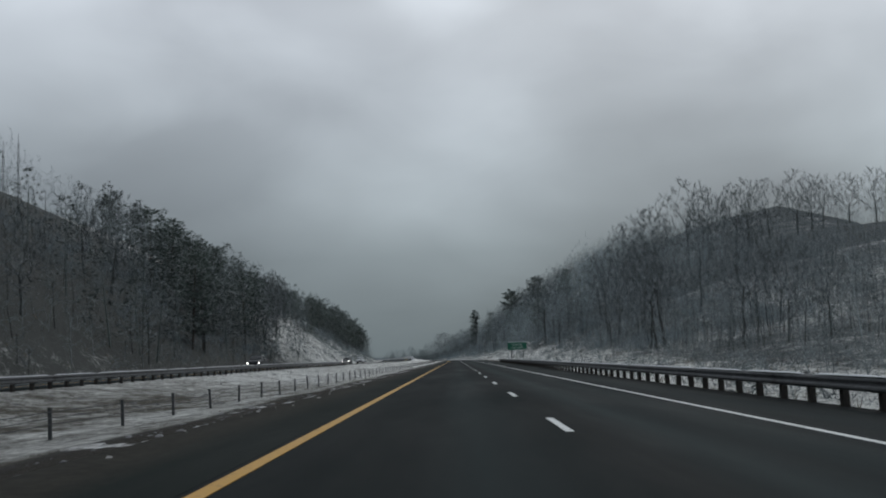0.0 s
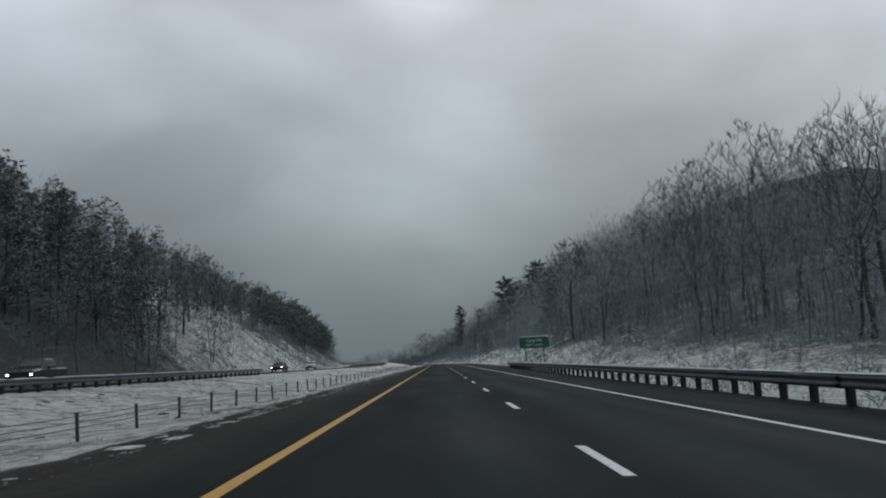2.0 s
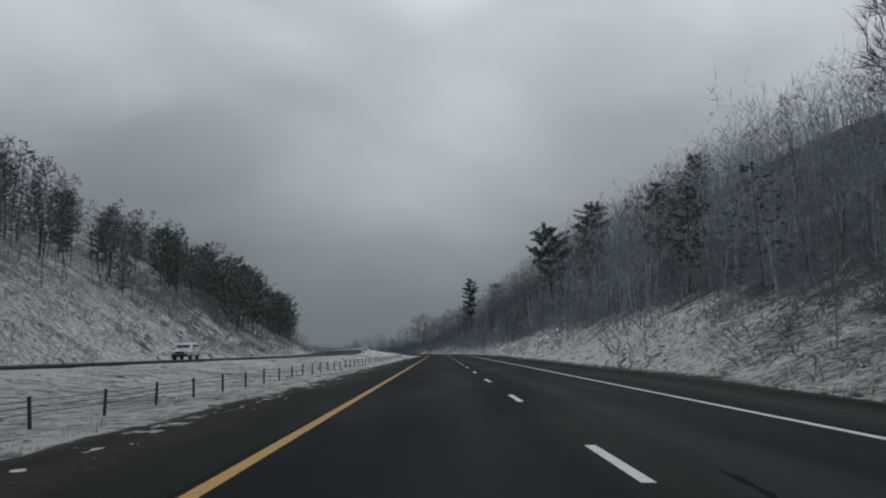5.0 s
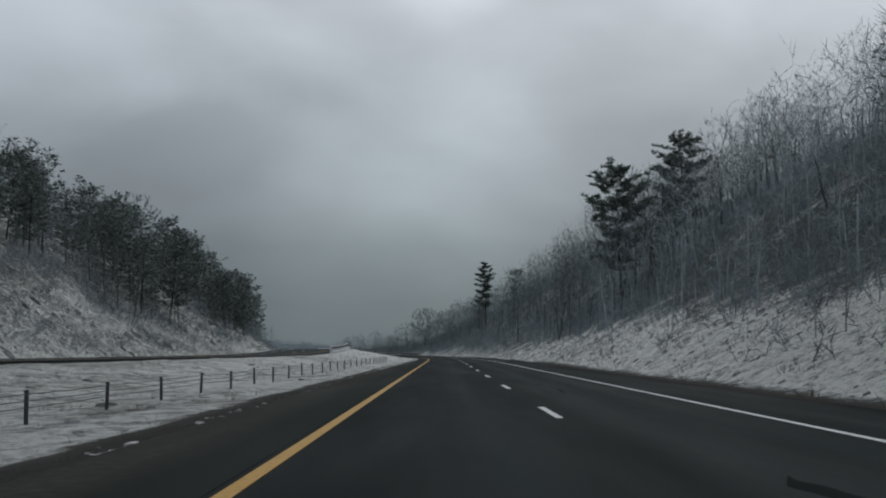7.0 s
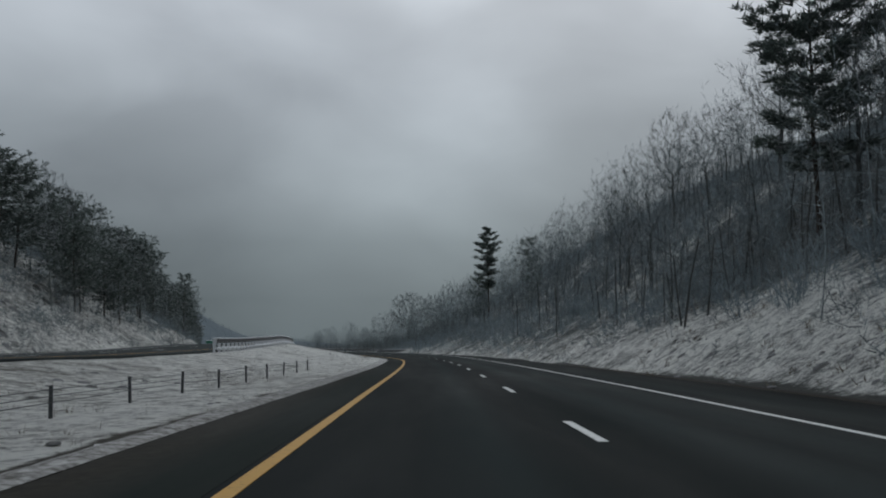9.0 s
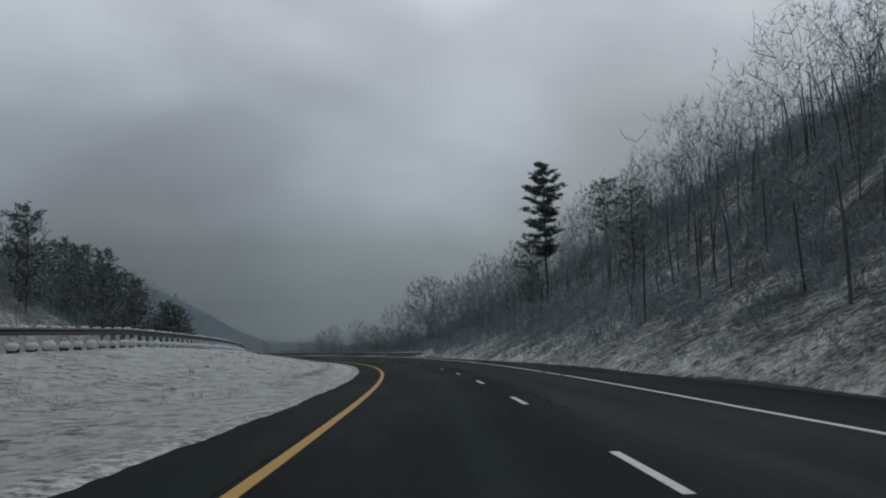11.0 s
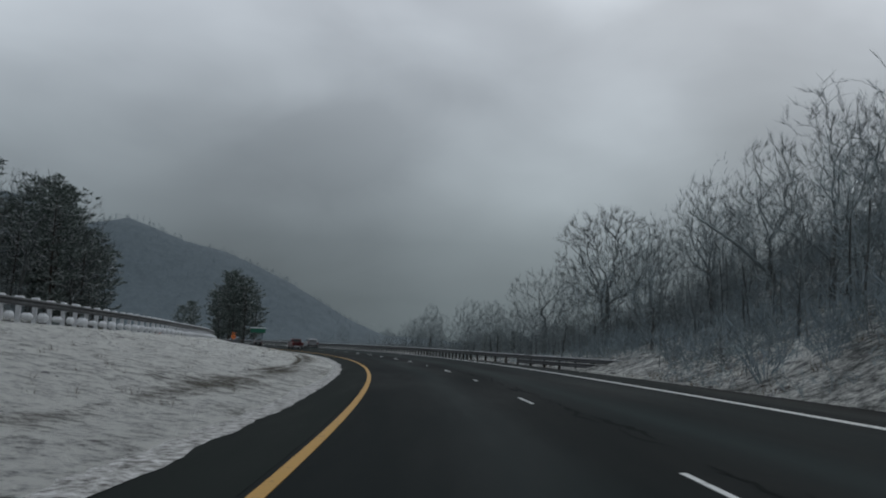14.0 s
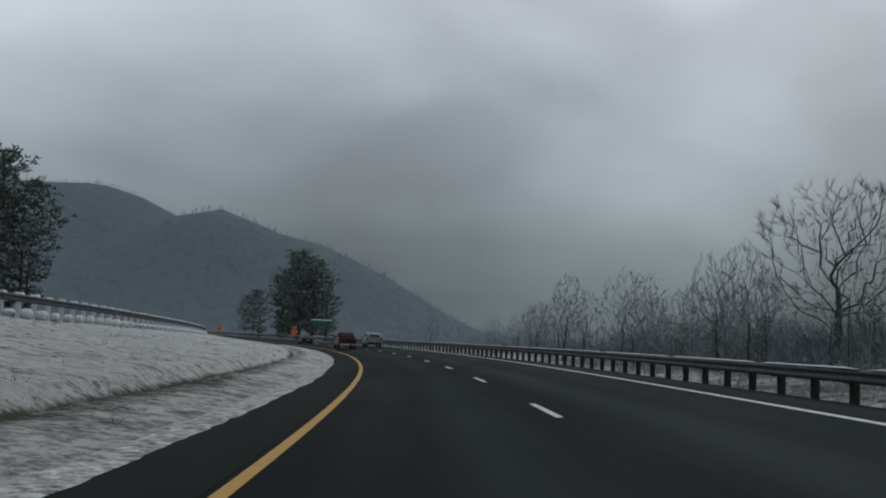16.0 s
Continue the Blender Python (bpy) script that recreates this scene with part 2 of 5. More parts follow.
TWIG = bark_material("frosted_twigs", (0.0648, 0.074, 0.077), (0.1215, 0.139, 0.143), 0.45)
PINE_BARK = bark_material("pine_bark", (0.030, 0.024, 0.021), (0.095, 0.075, 0.062), 0.4)
NEEDLE = needle_material("pine_needles", (0.0866, 0.11, 0.0996), (0.147, 0.179, 0.161), 0.58)
# far woods are lifted to a pale blue-grey: haze painted into the colour
FAR_HAZE_BARK = wood_material("far_frosted_bark", (0.191, 0.232, 0.257), (0.242, 0.293, 0.323), (0.319, 0.38, 0.411), 0.4)
WOODS = wood_material("woods_bark", (0.100, 0.116, 0.123), (0.168, 0.193, 0.202), (0.32, 0.37, 0.385), 0.6)
# rime on the twigs, paled further so the colour stands in for slope mist
FROSTY_MIST_WOODS = wood_material("rimed_woods_bark", (0.214, 0.248, 0.261), (0.323, 0.374, 0.389), (0.569, 0.654, 0.675), 0.7)
# light snow dusting, with some haze carried in the bark colour
HAZY_WOODS = wood_material("dusted_woods_bark", (0.121, 0.14, 0.148), (0.2, 0.23, 0.24), (0.432, 0.497, 0.513), 0.65)
PINE_MASS = needle_material("far_pine_needles", (0.092, 0.112, 0.107), (0.142, 0.166, 0.158), 0.22)
FROST_BRUSH = wood_material("frosted_thicket", (0.165, 0.200, 0.220), (0.235, 0.282, 0.306), (0.43, 0.50, 0.53), 0.6)
# paled to go with the far woods; the haze is in the colour
FAR_HAZE_GROUND = wood_material("far_wooded_ground", (0.114, 0.139, 0.156), (0.145, 0.175, 0.194), (0.194, 0.233, 0.252), 0.45)
SCRUB = wood_material("scrub_twigs", (0.111, 0.125, 0.129), (0.192, 0.215, 0.22), (0.423, 0.476, 0.482), 0.8)
VERGE = Mat("verge_snow", (0.5, 0.5, 0.5), 0.9, 0.0, 0.2)
VERGE.color(VERGE.ramp(VERGE.noise(5.0, 6, 0.75), [(0.38, (0.11, 0.106, 0.098)), (0.5, (0.42, 0.413, 0.40)), (0.62, (0.72, 0.715, 0.71))]))
VERGE.bump(VERGE.noise(9.0, 4, 0.7), 1.0, 0.06)
VERGE_SNOW = VERGE.m
LIP = Mat("roadside_slush", (0.4, 0.4, 0.4), 0.9, 0.0, 0.2)
LIP_Y = LIP.t.nodes.new("ShaderNodeSeparateXYZ")
LIP.link(LIP.coord(), LIP_Y.inputs["Vector"])
LIP_SNOW = LIP.ramp(LIP.noise(5.0, 6, 0.75), [(0.38, (0.11, 0.106, 0.098)), (0.5, (0.42, 0.413, 0.40)), (0.62, (0.72, 0.715, 0.71))])
LIP_MUD = LIP.ramp(LIP.noise(3.0, 6, 0.75), [(0.42, (0.022, 0.020, 0.017)), (0.55, (0.075, 0.068, 0.058)), (0.66, (0.42, 0.415, 0.41))])
LIP.color(LIP.mix(LIP.math("MULTIPLY", LIP.step(LIP_Y.outputs["Y"], 365, 335), 0.45), LIP_SNOW, LIP_MUD))
LIP.bump(LIP.noise(9.0, 4, 0.7), 1.0, 0.06)
DIRTY_SNOW = Mat("dirty_snow", (0.36, 0.35, 0.335), 0.9, 0.0, 0.2).m
STEEL = metal_material("galvanised_steel", (0.115, 0.12, 0.125), 0.6, 0.35)
FROSTED_STEEL = metal_material("frosted_steel", (0.66, 0.67, 0.69), 0.8, 0.0, 0.35)
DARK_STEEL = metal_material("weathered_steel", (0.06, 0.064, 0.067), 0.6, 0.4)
TIMBER = bark_material("post_timber", (0.022, 0.020, 0.019), (0.07, 0.063, 0.056), 0.0)
SNOW = snow_material()
DRY_GRASS = bark_material("dry_grass", (0.07, 0.055, 0.035), (0.24, 0.195, 0.13), 0.25)

# ---------------------------------------------------------------- the road's line
S0, S1 = -170, 1040
_S = np.arange(S0, S1 + 1, 1.0)
_K = np.interp(_S, [S0, 316, 340, 376, 420, 465, 510, 560, 610, 720, 800, S1], [0, 0, 0.00047, 0.00110, 0.00156, 0.00168, 0.00170, 0.00179, 0.0019, 0.0019, 0, 0])
_H = np.cumsum(_K)
_X = -np.cumsum(np.sin(_H))
_Y = S0 + np.cumsum(np.cos(_H)) - 1.0
# survey stations run a little short of true metres through the bend
STATION = [S0, 294.5, 365.4, 379.2, 392.9, 406.6, 420.3, 434.2, 448.3, 461.7, 475.0, 488.2, S1 - 35.3]
TRUE = [S0, 294.5, 375.7, 392.1, 408.5, 425.0, 441.4, 457.8, 474.2, 490.7, 507.1, 523.5, S1]


def metres(s):
    return float(np.interp(s, STATION, TRUE))


def station(m):
    return float(np.interp(m, TRUE, STATION))


def heading(s):
    return float(np.interp(metres(s), _S, _H))


def plan(s, d):
    """The place in plan at station s along the lane line and d metres to its right; the median narrows into the bend."""
    m = metres(s)
    if d < -8:
        d += 3.0 * min(max((s - 230) / 110, 0), 1) * min((-8 - d) / 9, 1) * min(max((42 + d) / 9, 0), 1)
    h = float(np.interp(m, _S, _H))
    return float(np.interp(m, _S, _X)) + d * math.cos(h), float(np.interp(m, _S, _Y)) + d * math.sin(h)


def bank(s):
    return float(np.interp(metres(s), [0, 220, 340, 376, 425, 475, 525, 590], [-0.046, -0.008, -0.004, 0.0, 0.038, 0.065, 0.077, 0.085]))


def road_z(s, d):
    """The road's surface: banked through the bend, its outer shoulder rolled over, and falling slightly towards it."""
    b = bank(s)
    roll = min(max(b, 0.0) / 0.05, 1.0)
    across = b * d if d < 3.9 else b * 3.9 + (d - 3.9) * (b * (1 - roll) - 0.03 * roll)
    return across - 0.004 * abs(d) + float(np.interp(metres(s), [320, 376, 425, 475, 525, 590], [0, -0.11, -0.21, -0.28, -0.32, -0.33]))


def ease(v, a, b):
    t = np.clip((v - a) / (b - a), 0, 1)
    return t * t * (3 - 2 * t)


def opp_z(s):
    return float(np.interp(s, [-100, 40, 100, 200, 300, 340, 365, 396, 425, 450, 475, 500, 526, 560, 600, 1000], [0.6, 0.68, 0.82, 0.8, 0.72, 0.72, 0.95, 1.6, 1.48, 1.28, 1.10, 0.93, 0.88, 0.58, 0.3, 0.1]))


OPP_IN, OPP_OUT = -21.3, -33.0


def wob(x, y, size, seed=0.0):
    return noise.noise((x / size + seed, y / size - seed, seed * 1.7))


def ground_z(s, d):
    """Height of the ground at s, d, with the cuttings on both sides."""
    x, y = plan(s, d)
    if d > 6.2:
        toe = float(np.interp(s, [150, 200, 330, 395, 452, 480, 500, 552], [13, 8.9, 8.9, 7.5, 7.6, 11.6, 12.5, 14]))
        grade = float(np.interp(s, [80, 120, 150, 190, 250, 300, 418, 465, 495, 530, 560, 700], [0.06, 0.14, 0.25, 0.42, 0.55, 0.62, 0.56, 0.46, 0.36, 0.14, 0.05, 0.02]))
        cap = float(np.interp(s, [80, 120, 150, 190, 250, 300, 418, 465, 500, 540, 620], [3, 8, 15, 22, 32, 38, 28, 18, 8, 3, 1]))
        base = road_z(s, 7.0) - 0.10 - 0.30 * ease(d, 7.0, 9.0) * float(np.interp(s, [150, 200, 470, 515], [1, 0.1, 0.1, 1.5]))
        t = max(d - toe, 0.0)
        rise = cap * (1 - math.exp(-grade * t / max(cap, 0.1))) * (1.0 + 0.25 * min(t / 60, 1))
        steep = float(np.interp(s, [255, 300, 340, 385, 460, 500, 540], [0, 7, 6, 9, 14, 10, 0]))
        if steep > 0.1 and t > 12:
            rise += steep * (1 - math.exp(-0.55 * (t - 12) / steep))
        rise *= 1 - float(ease(d, 108, 178))
        base -= 7.5 * float(ease(d, 108, 178))
        return base + rise + (wob(x, y, 9, 3.1) * 0.55 + wob(x, y, 2.3, 7.7) * 0.16) * ease(t, 0, 6) + wob(x, y, 34, 1.3) * 2.2 * ease(t, 8, 40)
    if d > -5.2:
        return road_z(s, d) - 0.25
    z0 = road_z(s, -5.5) - 0.04
    zi = opp_z(s) - 0.10
    if d > OPP_IN:
        u = (-5.2 - d) / (-5.2 - OPP_IN)
        swale = float(np.interp(s, [0, 150, 230, 330, 384], [0.42, 0.35, 0.17, 0.15, 0.0]))
        ditch = float(np.interp(s, [461, 486], [0.0, 0.35])) * math.exp(-((d + 8.3) / 0.55) ** 2)
        z = z0 + (zi - z0) * (ease(u, 0.35, 1.0) if s < 345 else (ease(u, 0.35, 1.0) + (u ** 0.9 - ease(u, 0.35, 1.0)) * float(ease(s, 345, 400))))
        z += 0.22 * float(ease(s, 352, 372)) * math.exp(-((d + 19.5) / 0.75) ** 2)
        z -= swale * math.sin(math.pi * min(max(u, 0), 1)) ** 1.2
        return z - ditch + (wob(x, y, 3.0, 2.2) * 0.06 + wob(x, y, 0.9, 5.2) * 0.035) * float(ease(u, 0.0, 0.06))
    if d > OPP_OUT:
        return opp_z(s) - 0.2
    cap = float(np.interp(s, [-100, 120, 200, 350, 444, 500, 552, 590, 650], [40, 48, 50, 42, 32, 20, 7, 2, 1.0]))
    grade = float(np.interp(s, [0, 350, 515, 566], [0.95, 0.88, 0.72, 0.25]))
    t = max(OPP_OUT - 2.5 - d, 0.0)
    rise = cap * (1 - math.exp(-grade * t / cap)) * (1.0 + 0.2 * min(t / 70, 1))
    back = float(ease(-d, 122, 206))
    rise *= 1 - back
    return opp_z(s) - 0.15 - 8.5 * back + rise + (wob(x, y, 10, 4.1) * 0.6 + wob(x, y, 2.5, 9.7) * 0.18) * float(ease(t, 0, 6)) + wob(x, y, 38, 6.3) * 2.4 * float(ease(t, 8, 40))


def cover_at(s, d, z):
    """Snow, mud and dry grass on the ground, each from 0 to 1."""
    x, y = plan(s, d)
    patch = wob(x, y, 14, 11.0)
    if d > 6.2:
        toe = float(np.interp(s, [150, 200, 330, 395, 452, 480, 500, 552], [13, 8.9, 8.9, 7.5, 7.6, 11.6, 12.5, 14]))
        t = d - toe
        snow = 0.55 - (0.24 - 0.08 * float(ease(s, 195, 225))) * float(ease(t, 4.5, 12)) - 0.07 * float(ease(s, 345, 395)) * float(ease(t, 0.5, 3.0)) - 0.045 * float(ease(s, 420, 450)) + 0.08 * patch + 0.10 * wob(x, y, 3.5, 6.0)
        snow += 0.06 * float(ease(s, 205, 230)) * float(ease(-s, -340, -300)) * float(ease(-t, -9, -3))
        if s > 340:
            dusted = 0.505 - 0.05 * float(ease(t, 1.5, 7)) - 0.10 * float(ease(t, 18, 34)) + 0.05 * patch + 0.08 * wob(x, y, 3.5, 6.0)
            snow += (dusted - snow) * float(ease(s, 340, 385))
        if s < 190:
            snow = 0.57 - 0.13 * float(ease(t, 0, 12)) + 0.06 * patch
        lip = float(np.interp(s, [150, 200, 330, 395], [7.7, 8.5, 8.5, 7.3]))
        mud = float(ease(-d, -lip - 0.25, -lip + 0.25)) * 0.95
        snow -= mud * 0.9
        return max(snow, 0), mud, 0.25 * float(ease(-t, -8, 2))
    if d > OPP_IN:
        edge = -5.85 - 0.2 * wob(x, y, 2.2, 8.0) - float(np.interp(s, [60, 150, 205, 285, 330, 370], [1.25, 1.0, 0.42, 0.25, -0.2, -0.85]))
        mud = float(ease(d, edge - 0.5, edge + 0.1))
        late = float(ease(s, 25, 100))
        snow = 0.495 + 0.058 * late - 0.045 * (1 - float(ease(s, 35, 75))) * float(ease(-d, 10.5, 12.5)) * float(ease(d, -20, -17.5)) + 0.05 * patch + 0.045 * float(ease(s, 330, 390)) + 0.015 * float(ease(s, 400, 480)) + 0.07 * wob(x, y, 3.0, 6.5) + 0.05 * wob(x, y, 1.1, 2.5)
        if s > 370:
            snow -= 0.10 * float(ease(s, 375, 400)) * math.exp(-((d + 7.4) / 0.42) ** 2)
        if s > 452:
            snow -= 0.22 * float(ease(s, 452, 480)) * math.exp(-((d + 8.3) / 0.17) ** 2) + 0.055 * float(ease(s, 420, 470)) * float(ease(d, -8.4, -8.1))
        return max(snow - mud * 0.8, 0), mud, 0.85 * (1 - mud)
    t = OPP_OUT - 2.5 - d
    open_slope = float(np.interp(s, [170, 230, 408, 486], [0, 1, 1, 0.3]))
    snow = 0.49 + 0.05 * open_slope - (0.12 - 0.08 * open_slope) * float(ease(t, 2, 14)) + 0.03 * patch
    snow -= 0.035 * float(ease(s, 295, 315)) * (0.6 + wob(x, y, 5, 2.0))
    snow -= 0.10 * (1 - open_slope) * float(ease(-s, -330, -200))
    return max(snow, 0), 0.0, 0.30


def mesh_object(name, verts, faces, material, parent=None, smooth=False):
    me = bpy.data.meshes.new(name)
    me.from_pydata(verts, [], faces)
    me.materials.append(material)
    if smooth:
        me.polygons.foreach_set("use_smooth", [True] * len(me.polygons))
    ob = new(name, me)
    ob.parent = parent
    return ob


def empty(name, at=(0, 0, 0), rz=0.0):
    ob = new(name)
    ob.empty_display_size = 0.2
    ob.matrix_basis = Matrix.Translation(at) @ Matrix.Rotation(rz, 4, "Z")
    return ob


def far_z(x, y):
    """The valley floor and the mountains beyond the bend."""
    x, y = x - -2.3, y - 25.8
    z = -3.5 + wob(x, y, 160, 2.0) * 3.0

    def ridge(ax, ay, bx, by, top_a, top_b, width):
        ux, uy = bx - ax, by - ay
        q = min(max(((x - ax) * ux + (y - ay) * uy) / (ux * ux + uy * uy), 0), 1)
        dist = math.hypot(x - ax - q * ux, y - ay - q * uy)
        dist = math.hypot(dist, 60) - 60
        return (top_a + (top_b - top_a) * q) * max(1 - dist / width, 0) ** 1.1

    a = ridge(-454, 1280, -383, 1312, 116, 95, 150)
    a = max(a, ridge(-383, 1312, -222, 1366, 95, 14, 150), ridge(-454, 1280, -540, 1245, 116, 46, 150))
    b = max(ridge(-748, 1510, -650, 1568, 180, 134, 300), ridge(-748, 1510, -800, 1470, 180, 174, 330), ridge(-800, 1470, -1200, 1330, 174, 182, 330))
    c = ridge(250, 1500, 900, 1300, 20, 60, 300)
    m = max(a, b, c)
    return z + m + wob(x, y, 90, 5.0) * min(m, 60) * 0.10 + wob(x, y, 30, 8.0) * min(m, 40) * 0.06


def build_ground():
    s_list = list(np.arange(-160, 640, 2.0)) + list(np.arange(640, 985, 6.0))
    d_list = [-210, -180, -155, -135, -118, -104, -92, -82, -73, -65, -58, -55, -52, -49.5, -47, -45, -43, -41.5, -40, -39, -38, -37.2, -36.5, -35.5, -34, -33.02, -32.6, -27, -22, -21.28,
              -20.6, -19.8, -19, -18.2, -17.4, -16.6, -15.8, -15, -14.2, -13.4, -12.6, -11.8, -11, -10.3, -9.6, -9.1, -8.7, -8.3, -7.9, -7.5, -7.1, -6.8, -6.5, -6.2, -5.9, -5.6, -5.22, -5.0,
              0, 6.1, 6.4, 6.8, 7.1, 7.4, 7.7, 8.1, 8.6, 9.2, 9.9, 10.7, 11.6, 12.6, 13.7, 15, 16.5, 18, 20, 22, 24.5, 27, 30, 33.5, 37, 41, 46, 52, 59, 67, 77, 90, 105, 125, 150, 180]
    verts, uv, cover = [], [], []
    for s in s_list:
        for d in d_list:
            z = ground_z(s, d)
            verts.append((*plan(s, d), z))
            uv.append((s, d))
            cover.append((*cover_at(s, d, z), 1.0))
    n = len(d_list)
    faces = [(i * n + j, i * n + j + 1, (i + 1) * n + j + 1, (i + 1) * n + j) for i in range(len(s_list) - 1) for j in range(n - 1)]
    # the country round it, out to the horizon
    base = len(verts)
    xs = np.concatenate([np.arange(-2600, -1200, 140), np.arange(-1200, 500, 30), np.arange(500, 2600, 140)])
    ys = np.concatenate([np.arange(-2200, 560, 140), np.arange(560, 2000, 30), np.arange(2000, 4400, 160)])
    lane = [(plan(s, 0), s) for s in range(-160, 985, 20)]
    for y in ys:
        for x in xs:
            z = far_z(x, y)
            (p, s) = min(lane, key=lambda q: (q[0][0] - x) ** 2 + (q[0][1] - y) ** 2)
            near = math.hypot(p[0] - x, p[1] - y)
            z -= 14.0 * (1 - float(ease(near, 115, 200)))
            verts.append((float(x), float(y), z))
            uv.append((float(y), float(x)))
            cover.append((0.43 + 0.05 * wob(x, y, 60, 1.0), 0, 0.0, 1.0))
    m = len(xs)
    faces += [(base + i * m + j, base + i * m + j + 1, base + (i + 1) * m + j + 1, base + (i + 1) * m + j) for i in range(len(ys) - 1) for j in range(m - 1)]
    ob = mesh_object("ground", verts, faces, GROUND, smooth=True)
    me = ob.data
    me.materials.append(FAR_HAZE_GROUND)
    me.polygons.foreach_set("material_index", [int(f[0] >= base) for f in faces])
    idx = np.empty(len(me.loops), dtype=np.int32)
    me.loops.foreach_get("vertex_index", idx)
    layer = me.uv_layers.new(name="UVMap")
    layer.data.foreach_set("uv", np.array(uv, dtype=np.float32)[idx].ravel())
    col = me.color_attributes.new("cover", "FLOAT_COLOR", "POINT")
    col.data.foreach_set("color", np.array(cover, dtype=np.float32).ravel())
    return tagged(ob, "rolling winter ground under thin patchy snow", "ground", kind="structure")


def strip(name, s_from, s_to, step, ds, zf, material, parent=None, skirt=0.25):
    """A paved or painted strip along the road: ds across, zf(s, d) its height."""
    ss = list(np.arange(s_from, s_to, step)) + [s_to]
    verts, uv = [], []
    for s in ss:
        for j, d in enumerate(ds):
            verts.append((*plan(s, d), zf(s, d)))
            uv.append((s, d))
        for d in (ds[-1], ds[0]):
            verts.append((*plan(s, d), zf(s, d) - skirt))
            uv.append((s, d))
    n = len(ds) + 2
    faces = []
    for i in range(len(ss) - 1):
        for j in range(n):
            k = (j + 1) % n
            faces.append((i * n + j, i * n + k, (i + 1) * n + k, (i + 1) * n + j))
    faces.append(tuple(range(n))[::-1])
    faces.append(tuple((len(ss) - 1) * n + j for j in range(n)))
    ob = mesh_object(name, verts, faces, material, parent)
    me = ob.data
    idx = np.empty(len(me.loops), dtype=np.int32)
    me.loops.foreach_get("vertex_index", idx)
    me.uv_layers.new(name="UVMap").data.foreach_set("uv", np.array(uv, dtype=np.float32)[idx].ravel())
    return ob


# dashes that traffic has worn away: start, length left and width left
WORN = {32: (0.3, 2.2, 0.75), 33: (0.5, 1.8, 0.6), 34: (1.0, 0.8, 0.6), 35: (0.6, 1.9, 0.6), 36: (0, 0, 0), 37: (0.4, 1.6, 0.5), 38: (0.3, 2.2, 0.5), 39: (0.8, 1.2, 0.5), 40: (0, 2.8, 0.8), 41: (1.2, 0.8, 0.4), 42: (0, 3.0, 0.7)}


def build_roads():
    road = tagged(strip("road", -160, 960, 3.0, [-5.0, -3.9, -1.9, 0, 1.9, 3.9, 6.9], road_z, ASPHALT),
                  "damp dark asphalt of a two-lane motorway carriageway", "road", kind="structure")
    sh = strip("shoulder", -160, 960, 3.0, [-5.72, -4.6, -3.83], lambda s, d: road_z(s, d) + 0.004, SHOULDER, road, 0.2)
    tagged(sh, "darker narrow inner shoulder")
    lift = 0.009
    tagged(strip("edge_line", -160, 960, 2.0, [-3.74, -3.58], lambda s, d: road_z(s, d) + lift, YELLOW, road, 0.006), "worn yellow edge line")
    gaps = [(383.0, 383.8), (387.0, 387.8)]
    for a, b in zip([-160] + [g[1] for g in gaps], [g[0] for g in gaps] + [960]):
        tagged(strip("edge_line", a, b, 2.0, [3.60, 3.74], lambda s, d: road_z(s, d) + lift, WHITE, road, 0.006), "white edge line")
    for k in range(-13, 55):
        start, length, wear = WORN.get(k, (0.0, 3.05, 1.0 if k < 26 else 0.85))
        if length > 0:
            m = 13.3 + 12.19 * k + start
            tagged(strip("lane_dash", station(m), station(m + length), 1.02, [-0.065 * wear, 0.065 * wear], lambda s, d: road_z(s, d) + lift, WHITE, road, 0.006), "white lane dash")
    zo = lambda s, d: opp_z(s) + 0.02 * (1 if d > -27 else 0.5)
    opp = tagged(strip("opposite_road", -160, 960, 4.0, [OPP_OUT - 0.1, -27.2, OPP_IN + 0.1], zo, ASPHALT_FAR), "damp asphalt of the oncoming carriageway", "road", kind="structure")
    tagged(strip("edge_line", -160, 960, 4.0, [-31.0, -30.85], lambda s, d: zo(s, d) + lift, WHITE, opp, 0.006), "white edge line")
    tagged(strip("edge_line", -160, 960, 4.0, [-23.5, -23.35], lambda s, d: zo(s, d) + lift, YELLOW, opp, 0.006), "yellow edge line")
    for k in range(-13, 70):
        s = 10.0 + 12.19 * k
        tagged(strip("lane_dash", s, s + 3.05, 1.6, [-27.35, -27.22], lambda s, d: opp_z(s) + 0.02 + lift, WHITE, opp, 0.006), "white lane dash")
    return road, opp


ground = build_ground()
road, opp_road = build_roads()

# ---------------------------------------------------------------- trees


def tube(verts, faces, pts, radii, sides):
    """A bent, tapering limb through pts."""
    base = len(verts)
    for i, p in enumerate(pts):
        a = pts[min(i + 1, len(pts) - 1)] - pts[max(i - 1, 0)]
        a.normalize()
        u = a.orthogonal().normalized()
        v = a.cross(u)
        for j in range(sides):
            q = 2 * math.pi * j / sides
            verts.append(tuple(p + (u * math.cos(q) + v * math.sin(q)) * radii[i]))
    for i in range(len(pts) - 1):
        for j in range(sides):
            k = (j + 1) % sides
            faces.append((base + i * sides + j, base + i * sides + k, base + (i + 1) * sides + k, base + (i + 1) * sides + j))


def spike(verts, faces, a, b, r):
    """A thin twig: a three-sided spike."""
    base = len(verts)
    ax = (b - a).normalized()
    u = ax.orthogonal().normalized()
    v = ax.cross(u)
    for j in range(3):
        q = 2.094 * j
        verts.append(tuple(a + (u * math.cos(q) + v * math.sin(q)) * r))
    verts.append(tuple(b))
    faces.extend([(base, base + 1, base + 3), (base + 1, base + 2, base + 3), (base + 2, base, base + 3)])


